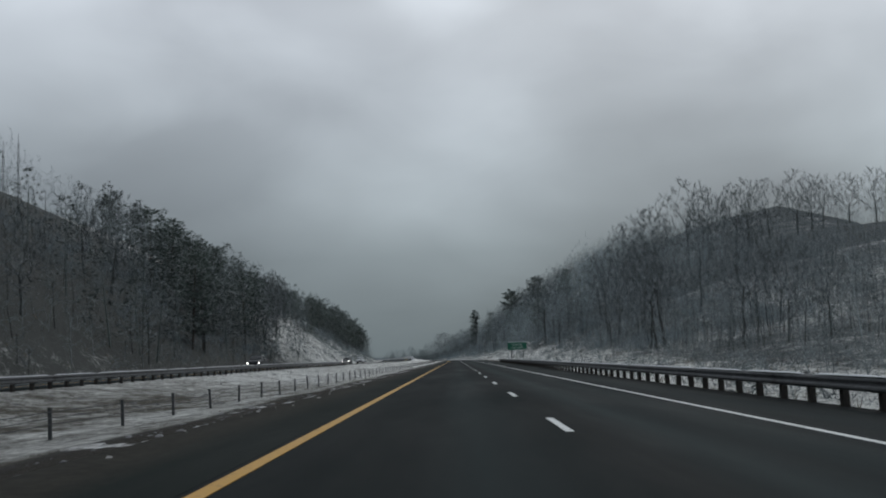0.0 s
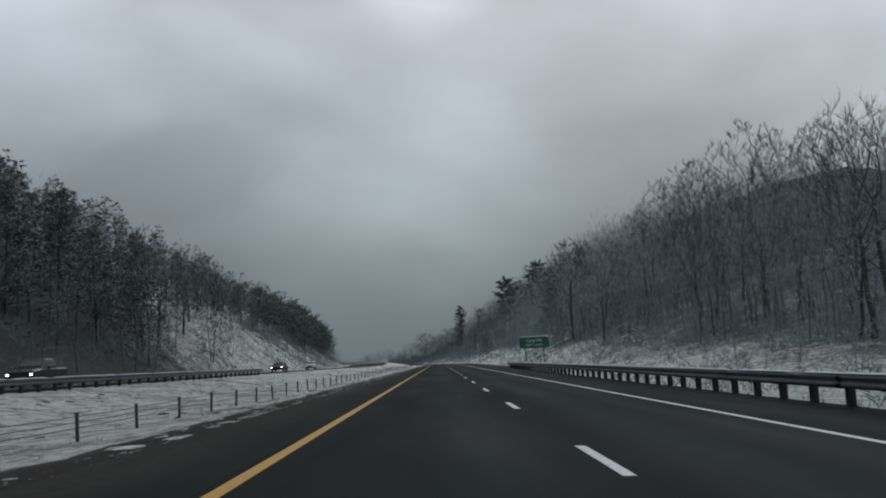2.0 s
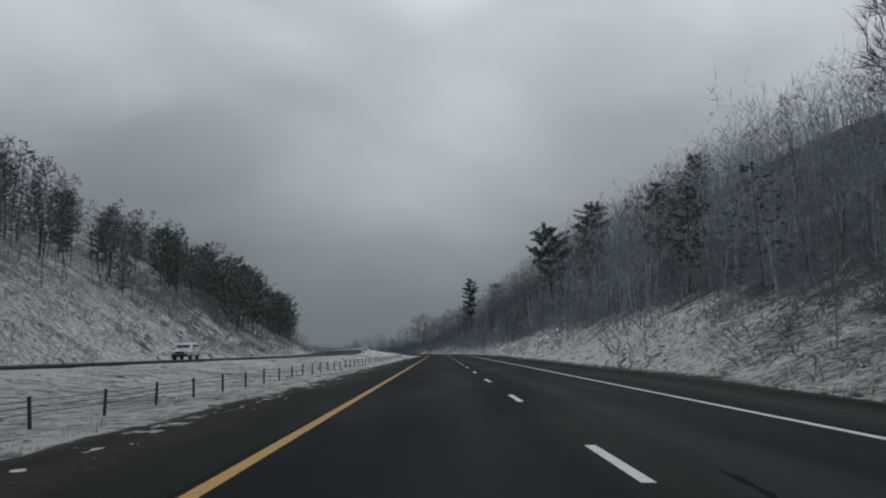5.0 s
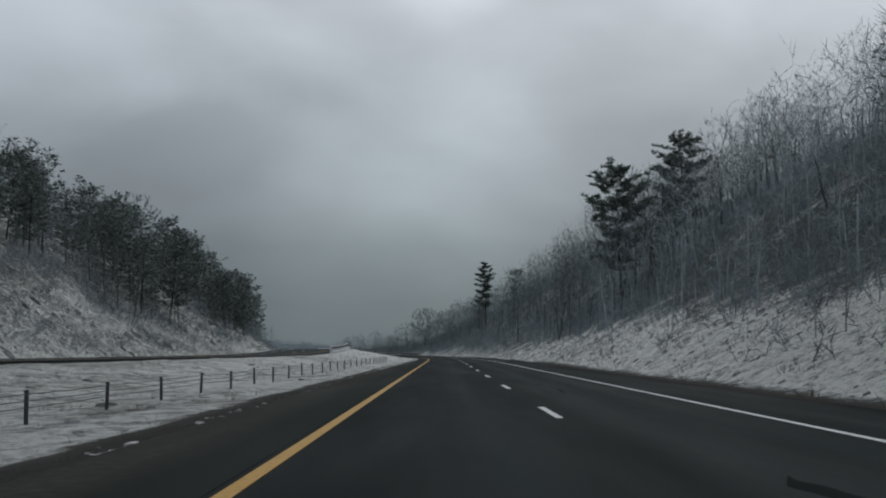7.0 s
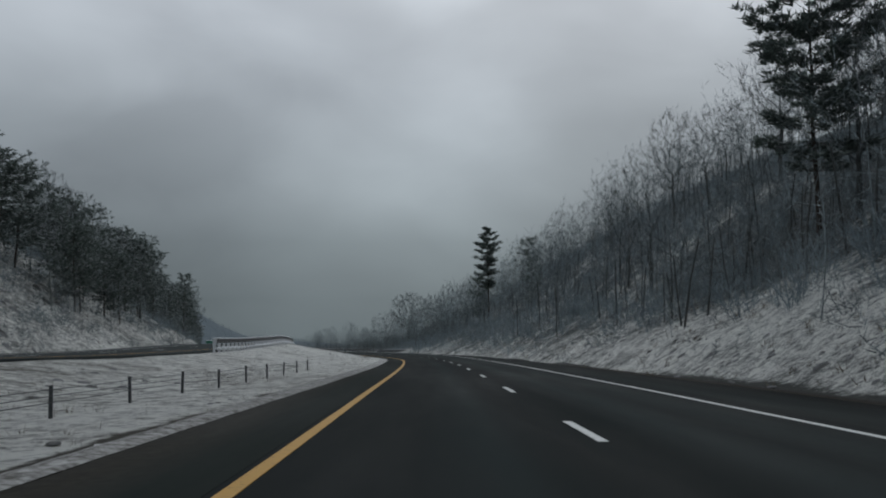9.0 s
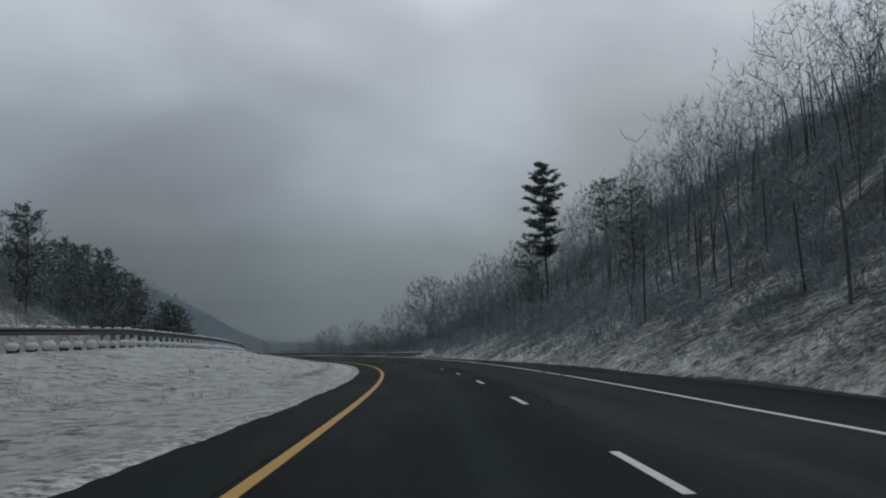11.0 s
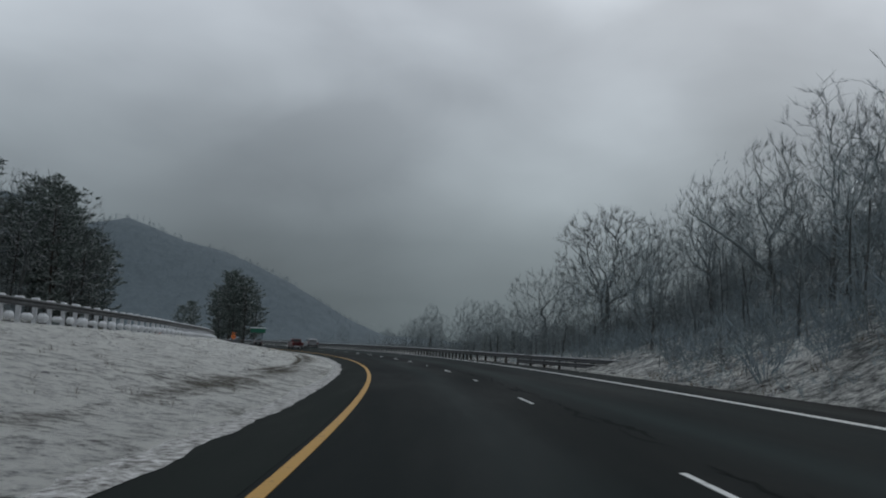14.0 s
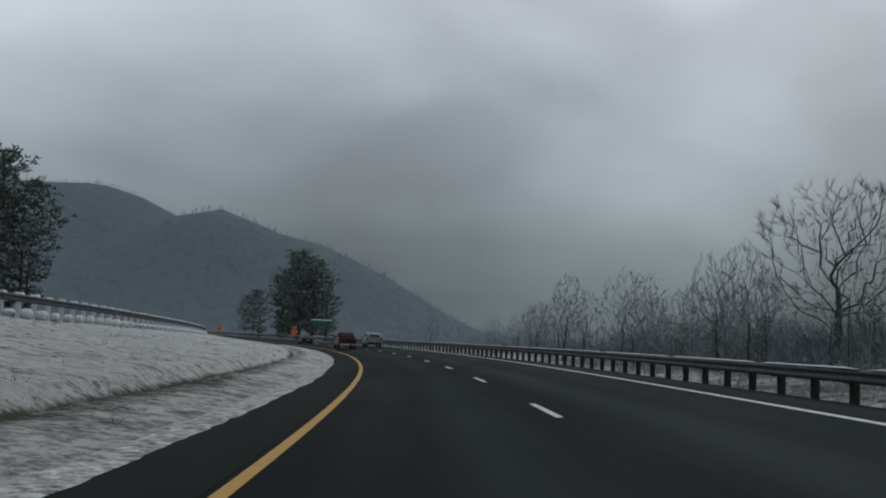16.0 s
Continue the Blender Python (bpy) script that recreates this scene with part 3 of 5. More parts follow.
def sliver(verts, faces, a, b, r, R):
    """The finest twigs: one slim blade each."""
    base = len(verts)
    side = (b - a).cross(Vector((R.uniform(-1, 1), R.uniform(-1, 1), R.uniform(-1, 1))))
    side = side.normalized() * r
    verts.extend([tuple(a + side), tuple(a - side), tuple(b)])
    faces.append((base, base + 1, base + 2))


def crown_tree(R, h, spread, first, tips, lean, reach=0.30):
    """Skeleton of a domed leafless tree: places, the place each grows from, and how many tips each carries."""
    lower = [Vector((0, 0, -0.5))]
    drift = Vector((R.uniform(-1, 1), R.uniform(-1, 1), 0)) * lean * h / 7
    for i in range(1, 8):
        lower.append(Vector((0, 0, h * (first + 0.62) * 0.5 * i / 7)) + drift * i + Vector((R.uniform(-1, 1), R.uniform(-1, 1), 0)) * 0.007 * h)
    nodes, parent, path = list(lower), [-1, 0, 1, 2, 3, 4, 5, 6], [p.z for p in lower]
    mid = h * (first + 0.98) * 0.5
    half = h * (0.98 - first) * 0.5
    lobes = [(R.uniform(0, 6.28), R.uniform(-0.4, 1.0), R.uniform(0.82, 1.10)) for _ in range(5)]
    goals = []
    while len(goals) < tips:
        v = Vector((R.uniform(-1, 1), R.uniform(-1, 1), R.uniform(-1, 1)))
        r = v.length
        if r > 1 or R.random() > 0.25 + 0.75 * r * r:
            continue
        az = math.atan2(v.y, v.x)
        lump = 1.0
        for q, e, g in lobes:
            lump += (g - 1.0) * max(0.0, math.cos(az - q)) * max(0.0, 1 - abs(v.z - e))
        wide = h * spread * (1.0 - 0.22 * max(-v.z, 0.0)) * lump
        goals.append(Vector((v.x * wide, v.y * wide, mid + v.z * half * (0.92 + 0.08 * lump))) + drift * 7)
    base = lower[-1]
    goals.sort(key=lambda g: (g - base).length)
    for g in goals:
        best, cost = 3, 1e9
        for i in range(3, len(nodes)):
            c = (nodes[i] - g).length + reach * path[i]
            if nodes[i].z > g.z + 0.03 * h:
                c += 1.5 * (nodes[i].z - g.z)
            if c < cost:
                best, cost = i, c
        a = nodes[best]
        span = (g - a).length
        bend = a.lerp(g, 0.5) + Vector((R.uniform(-1, 1), R.uniform(-1, 1), R.uniform(-0.3, 0.7))) * span * 0.07
        nodes.append(bend)
        parent.append(best)
        path.append(path[best] + span * 0.5)
        nodes.append(g)
        parent.append(len(nodes) - 2)
        path.append(path[-1] + span * 0.5)
    load = [0] * len(nodes)
    for i in range(len(nodes) - 1, 0, -1):
        load[i] = max(load[i], 1)
        load[parent[i]] += load[i]
    return nodes, parent, load


def bare_tree_meshes(seed, h=18.0, spread=0.32, first=0.25, tips=220, twigs=9, lean=0.03, thick=0.010, gauge=0.010, twig=None, reach=0.30):
    """Trunk mesh and crown mesh of a leafless broadleaf tree with a rounded crown of fine twigs, its foot at the origin."""
    R = random.Random(seed)
    tv, tf, cv, cf = [], [], [], []
    nodes, parent, load = crown_tree(R, h, spread, first, tips, lean, reach)
    full, base = load[1], nodes[7]
    width = lambda i: max(h * thick * (load[i] / full) ** 0.52, gauge)
    tube(tv, tf, nodes[:8], [h * thick * 1.4] + [width(i) * (1.12 - 0.02 * i) for i in range(1, 8)], 7)
    for i in range(8, len(nodes)):
        a, b = nodes[parent[i]], nodes[i]
        if load[i] < 3:
            spike(cv, cf, a, b + (b - a) * 0.2, gauge * 1.2)
        else:
            tube(cv, cf, [a.copy(), b.copy()], [min(width(parent[i]), width(i) * 1.5), width(i)], 5 if load[i] > 8 else 3)
        way = (b - a).normalized()
        for k in range(twigs if load[i] == 1 else twigs // 2 if load[i] < 4 else 0):
            c = a.lerp(b, 0.3 + 0.7 * R.random())
            w = (way * 0.8 + (b - base).normalized() * 0.5 + Vector((R.uniform(-1, 1), R.uniform(-1, 1), R.uniform(-0.7, 1.1))) * 0.65).normalized()
            sliver(cv, cf, c, c + w * h * R.uniform(0.028, 0.075), gauge, R)
    out = []
    for nm, v, f, mt in (("trunk", tv, tf, BARK), ("crown", cv, cf, twig or TWIG)):
        me = bpy.data.meshes.new(nm)
        me.from_pydata(v, [], f)
        me.materials.append(mt)
        out.append(me)
    return out


def pine_meshes(seed, h=18.0, first=0.3, width=0.16, gap=0.55, tufts=7, blades=10, lean=0.02, ragged=0.4, fine=0.027, slim=0.17):
    """Trunk mesh and crown mesh of a pine with layered boughs of needle tufts."""
    R = random.Random(seed)
    tv, tf, cv, cf = [], [], [], []
    n = 8
    pts, radii = [], []
    dx, dy = R.uniform(-lean, lean), R.uniform(-lean, lean)
    for i in range(n):
        t = i / (n - 1)
        pts.append(Vector((dx * h * t + R.uniform(-1, 1) * 0.005 * h, dy * h * t + R.uniform(-1, 1) * 0.005 * h, h * t * 0.98 - (0.5 if i == 0 else 0))))
        radii.append(h * 0.0085 * (1 - t) ** 0.85 + 0.02)
    tube(tv, tf, pts, radii, 7)
    z = first * h
    turn = 0.0
    while z < h * 0.985:
        t = z / h
        q = (t - first) / (1 - first)
        prof = min(1.0, (1 - q) * 2.6) ** 0.55 * (0.55 + 0.45 * min(1.0, q * 2.6)) + 0.10
        f = min(t * (n - 1), n - 1.001)
        a = pts[int(f)].lerp(pts[int(f) + 1], f - int(f))
        for j in range(R.choice((3, 4, 4, 5))):
            turn += 2.4
            if R.random() < ragged * 0.45:
                continue
            length = h * width * prof * R.uniform(1 - ragged, 1.2)
            way = Vector((math.cos(turn), math.sin(turn), R.uniform(-0.22, 0.5) + 0.40 * q)).normalized()
            tip = a + way * length + Vector((0, 0, 0.08 * length))
            mid = a.lerp(tip, 0.5) - Vector((0, 0, 0.05 * length))
            spike(tv, tf, a, mid.lerp(tip, 0.6), 0.045 * (1.15 - t) * h / 18 + 0.012)
            m = max(2, int(tufts * (0.5 + prof * 0.8)))
            for k in range(m):
                u = 0.32 + 0.68 * (k + R.random()) / m
                c = (a.lerp(mid, u * 2) if u < 0.5 else mid.lerp(tip, u * 2 - 1)) + Vector((R.uniform(-1, 1), R.uniform(-1, 1), R.uniform(-0.12, 0.22))) * length * 0.16
                size = h * fine * R.uniform(0.7, 1.25)
                for b in range(blades):
                    w = (way * 0.7 + Vector((R.uniform(-1, 1), R.uniform(-1, 1), R.uniform(-0.25, 0.55)))).normalized()
                    side = w.cross(Vector((R.uniform(-1, 1), R.uniform(-1, 1), R.uniform(0.2, 1)))).normalized() * size * slim
                    base = len(cv)
                    c3 = c + Vector((R.uniform(-1, 1), R.uniform(-1, 1), R.uniform(-0.35, 0.35))) * size * 0.6
                    cv.extend([tuple(c3 + side), tuple(c3 - side), tuple(c3 + w * size)])
                    cf.append((base, base + 1, base + 2))
        z += gap * h / 18 * R.uniform(0.75, 1.3)
    out = []
    for nm, v, f, mt in (("trunk", tv, tf, PINE_BARK), ("crown", cv, cf, NEEDLE)):
        me = bpy.data.meshes.new(nm)
        me.from_pydata(v, [], f)
        me.materials.append(mt)
        out.append(me)
    return out


def plant(name, meshes, at, scale, turn, label, category, group="", tilt=(0, 0)):
    root = empty(name)
    root.matrix_basis = Matrix.Translation(at) @ Euler((tilt[0], tilt[1], turn)).to_matrix().to_4x4() @ Matrix.Diagonal((scale, scale, scale, 1))
    for me in meshes:
        ob = new(me.name.split(".")[0], me)
        ob.parent = root
    return tagged(root, label, category, group)


RT = random.Random(4)
BARE = [bare_tree_meshes(11 + i, 18, w, f, 190, 8, 0.04, 0.010, 0.0105, None, 0.5) for i, (w, f) in enumerate(((0.28, 0.16), (0.24, 0.22), (0.30, 0.20), (0.23, 0.26), (0.32, 0.18), (0.22, 0.14)))]
SOLID = [bare_tree_meshes(41 + i, 18, w, f, 230, 11, 0.03, 0.012, 0.0165, None, 0.45) for i, (w, f) in enumerate(((0.34, 0.14), (0.30, 0.18), (0.28, 0.12)))]
DUSTED = [bare_tree_meshes(55 + i, 18, w, f, 270, 9, 0.04, 0.0120, 0.0105, WOODS, 0.5) for i, (w, f) in enumerate(((0.26, 0.12), (0.22, 0.18), (0.29, 0.10)))]
RIMED = [bare_tree_meshes(51 + i, 18, w, f, 240, 9, 0.04, 0.0085, 0.0100, FROSTY_MIST_WOODS, 0.5) for i, (w, f) in enumerate(((0.24, 0.12), (0.21, 0.18), (0.27, 0.14)))]
PINES = [pine_meshes(21, 18, 0.18, 0.20, 0.80, 6, 7, 0.02, 0.4, 0.036), pine_meshes(22, 18, 0.24, 0.22, 0.80, 6, 7, 0.04, 0.4, 0.036), pine_meshes(23, 18, 0.10, 0.21, 0.85, 6, 7, 0.02, 0.35, 0.036), pine_meshes(24, 18, 0.26, 0.25, 0.80, 7, 7, 0.05, 0.4, 0.034)]
SPREADING = [pine_meshes(25, 18, 0.20, 0.33, 0.95, 10, 7, 0.06, 0.4, 0.036), pine_meshes(26, 18, 0.26, 0.36, 0.95, 10, 7, 0.08, 0.45, 0.036)]


def foot(s, d):
    return (*plan(s, d), ground_z(s, d) - 0.1)


def sd_of(x, y):
    """Station and offset of a place in plan."""
    i = int(np.argmin((_X - x) ** 2 + (_Y - y) ** 2))
    h = _H[i]
    return station(_S[i]), (x - _X[i]) * math.cos(h) + (y - _Y[i]) * math.sin(h)


def scatter(n, s_rng, d_rng, keep, kinds, h_rng, label, cat, name, group):
    for _ in range(n):
        s, d = RT.uniform(*s_rng), RT.uniform(*d_rng)
        if not keep(s, d):
            continue
        plant(name, RT.choice(kinds), foot(s, d), RT.uniform(*h_rng) / 18, RT.uniform(0, 6.28), label, cat, group, (RT.uniform(-0.05, 0.05), RT.uniform(-0.05, 0.05)))


def template(seed, h, kind):
    """A light tree for the woods: arrays of points and triangles."""
    R = random.Random(seed)
    v, f = [], []
    if kind == "bare":
        nodes, parent, load = crown_tree(R, h, R.uniform(0.20, 0.27), R.uniform(0.06, 0.16), 40, 0.04, 0.25)
        tube(v, f, [nodes[0], nodes[4], nodes[7]], [h * 0.0062, h * 0.0046, h * 0.0036], 3)
        for i in range(8, len(nodes)):
            a, b = nodes[parent[i]], nodes[i]
            sliver(v, f, a, b + (b - a) * 0.25, h * 0.0011 * min(load[i] ** 0.5, 2.4), R)
            if load[i] == 1:
                for k in range(2):
                    c = a.lerp(b, R.random())
                    w = ((b - a).normalized() * 0.8 + Vector((R.uniform(-1, 1), R.uniform(-1, 1), R.uniform(-0.6, 1.0))) * 0.8).normalized()
                    sliver(v, f, c, c + w * h * R.uniform(0.035, 0.08), h * 0.00135, R)
    elif kind == "far":
        tube(v, f, [Vector((0, 0, -0.4)), Vector((0, 0, h * 0.9))], [h * 0.010, 0.03], 3)
        for i in range(24):
            t = R.uniform(0.12, 0.98)
            az = i * 2.4
            a = Vector((0, 0, h * t * 0.85))
            w = Vector((math.cos(az), math.sin(az), R.uniform(0.1, 1.3))).normalized()
            sliver(v, f, a + w * h * R.uniform(0, 0.15), a + w * h * R.uniform(0.18, 0.36), h * 0.014, R)
    elif kind == "sapling":
        tube(v, f, [Vector((0, 0, -0.2)), Vector((R.uniform(-.1, .1), R.uniform(-.1, .1), h * 0.9))], [0.022, 0.006], 3)
        for i in range(9):
            a = Vector((0, 0, h * (0.06 + 0.85 * (i + R.random()) / 9)))
            w = Vector((math.cos(i * 2.4), math.sin(i * 2.4), R.uniform(0.3, 1.2))).normalized()
            e = a + w * h * R.uniform(0.22, 0.36) * (1.1 - 0.6 * i / 9)
            sliver(v, f, a, e, 0.013, R)
            for k in range(10):
                c = a.lerp(e, R.uniform(0.15, 1.0))
                w2 = (w * 0.6 + Vector((R.uniform(-1, 1), R.uniform(-1, 1), R.uniform(-0.5, 0.9)))).normalized()
                sliver(v, f, c, c + w2 * h * R.uniform(0.06, 0.16), 0.010, R)
    elif kind == "brush":
        for i in range(7):
            a = Vector((R.uniform(-.6, .6), R.uniform(-.6, .6), -0.05)) * h
            w = Vector((R.uniform(-1, 1), R.uniform(-1, 1), R.uniform(0.4, 1.5))).normalized()
            e = a + w * h * R.uniform(0.4, 0.9)
            sliver(v, f, a, e, 0.012 * h, R)
            for k in range(8):
                c = a.lerp(e, R.uniform(0.1, 1.0))
                w2 = (w * 0.5 + Vector((R.uniform(-1, 1), R.uniform(-1, 1), R.uniform(-0.4, 0.7)))).normalized()
                sliver(v, f, c, c + w2 * h * R.uniform(0.14, 0.34), 0.012 * h, R)
    elif kind == "thicket":
        for i in range(11):
            az = i * 2.4
            a = Vector((math.cos(az), math.sin(az), 0)) * h * 0.10 * R.random() - Vector((0, 0, 0.1))
            w = Vector((math.cos(az) * R.uniform(0.1, 0.9), math.sin(az) * R.uniform(0.1, 0.9), 1.0)).normalized()
            e = a + w * h * R.uniform(0.55, 1.0)
            sliver(v, f, a, e, 0.008 * h, R)
            for k in range(6):
                c = a.lerp(e, R.uniform(0.2, 1.0))
                w2 = (w * 0.8 + Vector((R.uniform(-1, 1), R.uniform(-1, 1), R.uniform(-0.4, 0.9))) * 0.8).normalized()
                sliver(v, f, c, c + w2 * h * R.uniform(0.14, 0.34), 0.0075 * h, R)
    elif kind == "pine":
        tube(v, f, [Vector((0, 0, -0.4)), Vector((0, 0, h))], [h * 0.01, 0.02], 4)
        for i in range(84):
            t = R.uniform(0.10, 1.0)
            az = i * 2.4
            r = h * 0.20 * min(1.0, (1.05 - t) * 2.4) * R.uniform(0.35, 1.1)
            c = Vector((math.cos(az) * r, math.sin(az) * r, h * t))
            sz = h * 0.042
            for k in range(3):
                w = Vector((math.cos(az) + R.uniform(-1, 1), math.sin(az) + R.uniform(-1, 1), R.uniform(-.3, .5))).normalized()
                side = w.cross(Vector((R.uniform(-1, 1), R.uniform(-1, 1), 1))).normalized() * sz * 0.22
                b = len(v)
                v.extend([tuple(c + side), tuple(c - side), tuple(c + w * sz * 1.4)])
                f.append((b, b + 1, b + 2))
    tri = []
    for q in f:
        tri.append(q[:3])
        if len(q) == 4:
            tri.append((q[0], q[2], q[3]))
    return np.array(v, dtype=np.float32), np.array(tri, dtype=np.int32)


def mass(name, material, templates, places, label, category, stem=0):
    """Many light plants joined into one mesh. places: x, y, z, scale. stem: how many triangles of each are its dark trunk."""
    R = random.Random(len(places))
    vs, fs, ms, n = [], [], [], 0
    for x, y, z, k in places:
        v, f = R.choice(templates)
        a = R.uniform(0, 6.28)
        c, s = math.cos(a), math.sin(a)
        lx, ly = R.uniform(-0.11, 0.11), R.uniform(-0.11, 0.11)
        w = np.empty_like(v)
        w[:, 0] = (v[:, 0] * c - v[:, 1] * s + v[:, 2] * lx) * k + x
        w[:, 1] = (v[:, 0] * s + v[:, 1] * c + v[:, 2] * ly) * k + y
        w[:, 2] = v[:, 2] * k * R.uniform(0.85, 1.15) + z
        vs.append(w)
        fs.append(f + n)
        ms.append((np.arange(len(f)) < stem).astype(np.int32))
        n += len(v)
    V, T = np.concatenate(vs), np.concatenate(fs)
    me = bpy.data.meshes.new(name)
    me.vertices.add(len(V))
    me.vertices.foreach_set("co", V.ravel())
    me.loops.add(T.size)
    me.loops.foreach_set("vertex_index", T.ravel())
    me.polygons.add(len(T))
    me.polygons.foreach_set("loop_start", np.arange(0, T.size, 3, dtype=np.int32))
    me.update(calc_edges=True)
    me.materials.append(material)
    me.materials.append(BARK)
    me.polygons.foreach_set("material_index", np.concatenate(ms))
    return tagged(new(name, me), label, category, kind="stuff")


T_BARE = [template(i, 15, "bare") for i in range(31, 37)]
T_SAP = [template(i, 3.5, "sapling") for i in range(71, 76)]
T_BRUSH = [template(i, 1.6, "brush") for i in range(41, 45)]
T_THICKET = [template(i, 2.4, "thicket") for i in range(81, 86)]
T_PINE = [template(i, 13, "pine") for i in range(51, 54)]


def spots(n, s_rng, d_rng, keep, k_rng):
    out = []
    for _ in range(n):
        s, d = RT.uniform(*s_rng), RT.uniform(*d_rng)
        if keep(s, d):
            out.append((*foot(s, d), RT.uniform(*k_rng)))
    return out


def right_wood(s, d):
    toe = float(np.interp(s, [60, 150, 200, 300, 380, 452, 490, 520], [28, 20, 16, 13.2, 12.2, 12.5, 14, 18]))
    return d > toe + 3 * wob(s, d, 12, 3.0)


def left_wood(s, d):
    clear = float(np.interp(s, [195, 240, 345, 400, 470], [-36.5, -47, -46, -41, -37]))
    return d < clear + 5 * wob(s, d, 16, 7.0)


def left_pines(s, d):
    edge = float(np.interp(s, [100, 200, 240, 345, 400, 560], [-37, -37, -39, -41, -38, -36]))
    return d < edge + 2 * wob(s, d, 9, 2.5)


mass("woods", HAZY_WOODS, T_BARE, spots(440, (30, 215), (12, 66), right_wood, (0.42, 0.80)) + spots(420, (90, 200), (22, 70), right_wood, (0.36, 0.66)), "dense leafless hillside wood dusted with snow", "woods", 12)
mass("woods", FROSTY_MIST_WOODS, T_BARE, spots(460, (210, 335), (12, 66), right_wood, (0.50, 0.95)), "leafless hillside wood grey with frost and painted mist", "woods")
mass("woods", WOODS, T_BARE, spots(470, (322, 415), (12, 70), right_wood, (0.55, 1.0)), "dense leafless wood above the bend", "woods", 12)
mass("woods", WOODS, T_BARE, spots(540, (415, 540), (14, 64), lambda s, d: d > float(np.interp(s, [415, 470, 490, 540], [17, 17, 18, 21])), (0.48, 0.84)), "frosted leafless wood on the bank round the bend", "woods", 12)
mass("woods", HAZY_WOODS, T_BARE, spots(120, (40, 340), (62, 92), lambda s, d: True, (0.5, 0.85)) + spots(400, (95, 290), (50, 124), lambda s, d: True, (0.36, 0.60)) + spots(220, (285, 420), (60, 112), lambda s, d: True, (0.45, 0.75)), "leafless wood along the crest of the hill", "woods", 12)
mass("woods", HAZY_WOODS, T_BARE, spots(420, (45, 300), (-84, -36), left_wood, (0.45, 0.90)) + spots(250, (300, 590), (-84, -36), left_wood, (0.38, 0.74)), "dense leafless hillside wood on the far slope", "woods", 12)
mass("woods", HAZY_WOODS, T_BARE, spots(200, (535, 720), (30, 100), lambda s, d: True, (0.26, 0.48)), "frosted leafless trees on the flat beyond the bank", "woods", 12)
mass("saplings", SCRUB, T_SAP, spots(950, (40, 560), (9, 34), lambda s, d: d > float(np.interp(s, [60, 190, 250, 340, 385, 465, 482, 560], [16, 12, 12.0, 11.5, 9.8, 9.5, 14, 14])) + 3 * wob(s, d, 9, 2.0), (0.6, 1.7)), "frosted saplings under the hillside wood", "saplings")
mass("saplings", SCRUB, T_SAP, spots(420, (500, 660), (15, 50), lambda s, d: wob(s, d, 14, 3.3) > -0.1, (0.4, 1.0)), "frosted saplings on the flat beyond the rail", "saplings")
mass("saplings", SCRUB, T_SAP, spots(640, (40, 600), (-56, -36.2), lambda s, d: s < 235 or s > 340 or wob(s, d, 13, 5.0) > 0.1, (0.7, 1.8)), "frosted saplings at the foot of the far slope", "saplings")
mass("pine_woods", PINE_MASS, T_PINE, spots(900, (90, 600), (-92, -37), lambda s, d: left_pines(s, d) and (d < -54 or s < 222 or s > 338) and wob(s, d, 40, 2.5) > (-0.3 if s > 225 else 0.08), (0.5, 1.0)), "dark pines mixed into the hillside wood", "woods")
mass("pine_woods", PINE_MASS, T_PINE, spots(60, (190, 330), (18, 80), lambda s, d: wob(s, d, 40, 4.5) > 0.05, (0.35, 0.75)), "scattered dark pines in the hillside wood", "woods")
mass("pine_woods", PINE_MASS, T_PINE, spots(70, (150, 235), (-62, -37), left_pines, (0.6, 1.05)), "dark pines crowding the foot of the far slope", "woods")
mass("woods", WOODS, T_BARE, spots(190, (512, 590), (27, 66), lambda s, d: True, (0.28, 0.48)) + spots(300, (545, 680), (17, 40), lambda s, d: True, (0.16, 0.36)), "frosted thicket behind the rail of the bend", "woods", 12)
mass("brush", FROST_BRUSH, T_THICKET, spots(2300, (322, 505), (9.5, 46), lambda s, d: d > float(np.interp(s, [322, 385, 465, 482, 530], [14.0, 11.0, 9.6, 14.5, 15])) + 2.5 * wob(s, d, 8, 4.0), (0.45, 1.25)), "soft frosted thicket covering the slope above the bend", "scrub")
mass("brush", WOODS, T_THICKET, spots(420, (495, 600), (19, 58), lambda s, d: d > float(np.interp(s, [495, 530, 600], [19, 22, 24])), (1.1, 2.1)), "dark leafless thicket behind the rail of the bend", "scrub")
mass("brush", FROST_BRUSH, T_THICKET, spots(1100, (120, 325), (14, 46), lambda s, d: right_wood(s, d) and wob(s, d, 10, 6.0) > -0.2, (0.5, 1.2)), "soft frosted thicket under the hillside wood", "scrub")
mass("brush", FROST_BRUSH, T_THICKET, spots(1500, (120, 600), (-66, -37), lambda s, d: d < float(np.interp(s, [120, 200, 225, 300, 330, 400, 600], [-37, -38, -56, -56, -40, -38, -37])) + 3 * wob(s, d, 9, 1.0), (0.45, 1.15)), "soft frosted thicket on the far slope", "scrub")
mass("brush", SCRUB, T_BRUSH, spots(1500, (20, 570), (8.3, 29), lambda s, d: d > float(np.interp(s, [190, 230, 340, 385, 465, 482, 530], [9, 11.2, 10.8, 8.9, 8.8, 13.5, 14])) + 4 * wob(s, d, 9, 2.0), (0.4, 1.4)), "frosted scrub and saplings on the slope", "scrub")
mass("brush", FROSTY_MIST_WOODS, T_BRUSH, spots(900, (372, 525), (8.5, 19), lambda s, d: (s < 472 or d > 13.5) and wob(s, d, 5, 7.5) > -0.3, (0.3, 0.9)), "low frosted scrub covering the bank by the bend", "scrub")
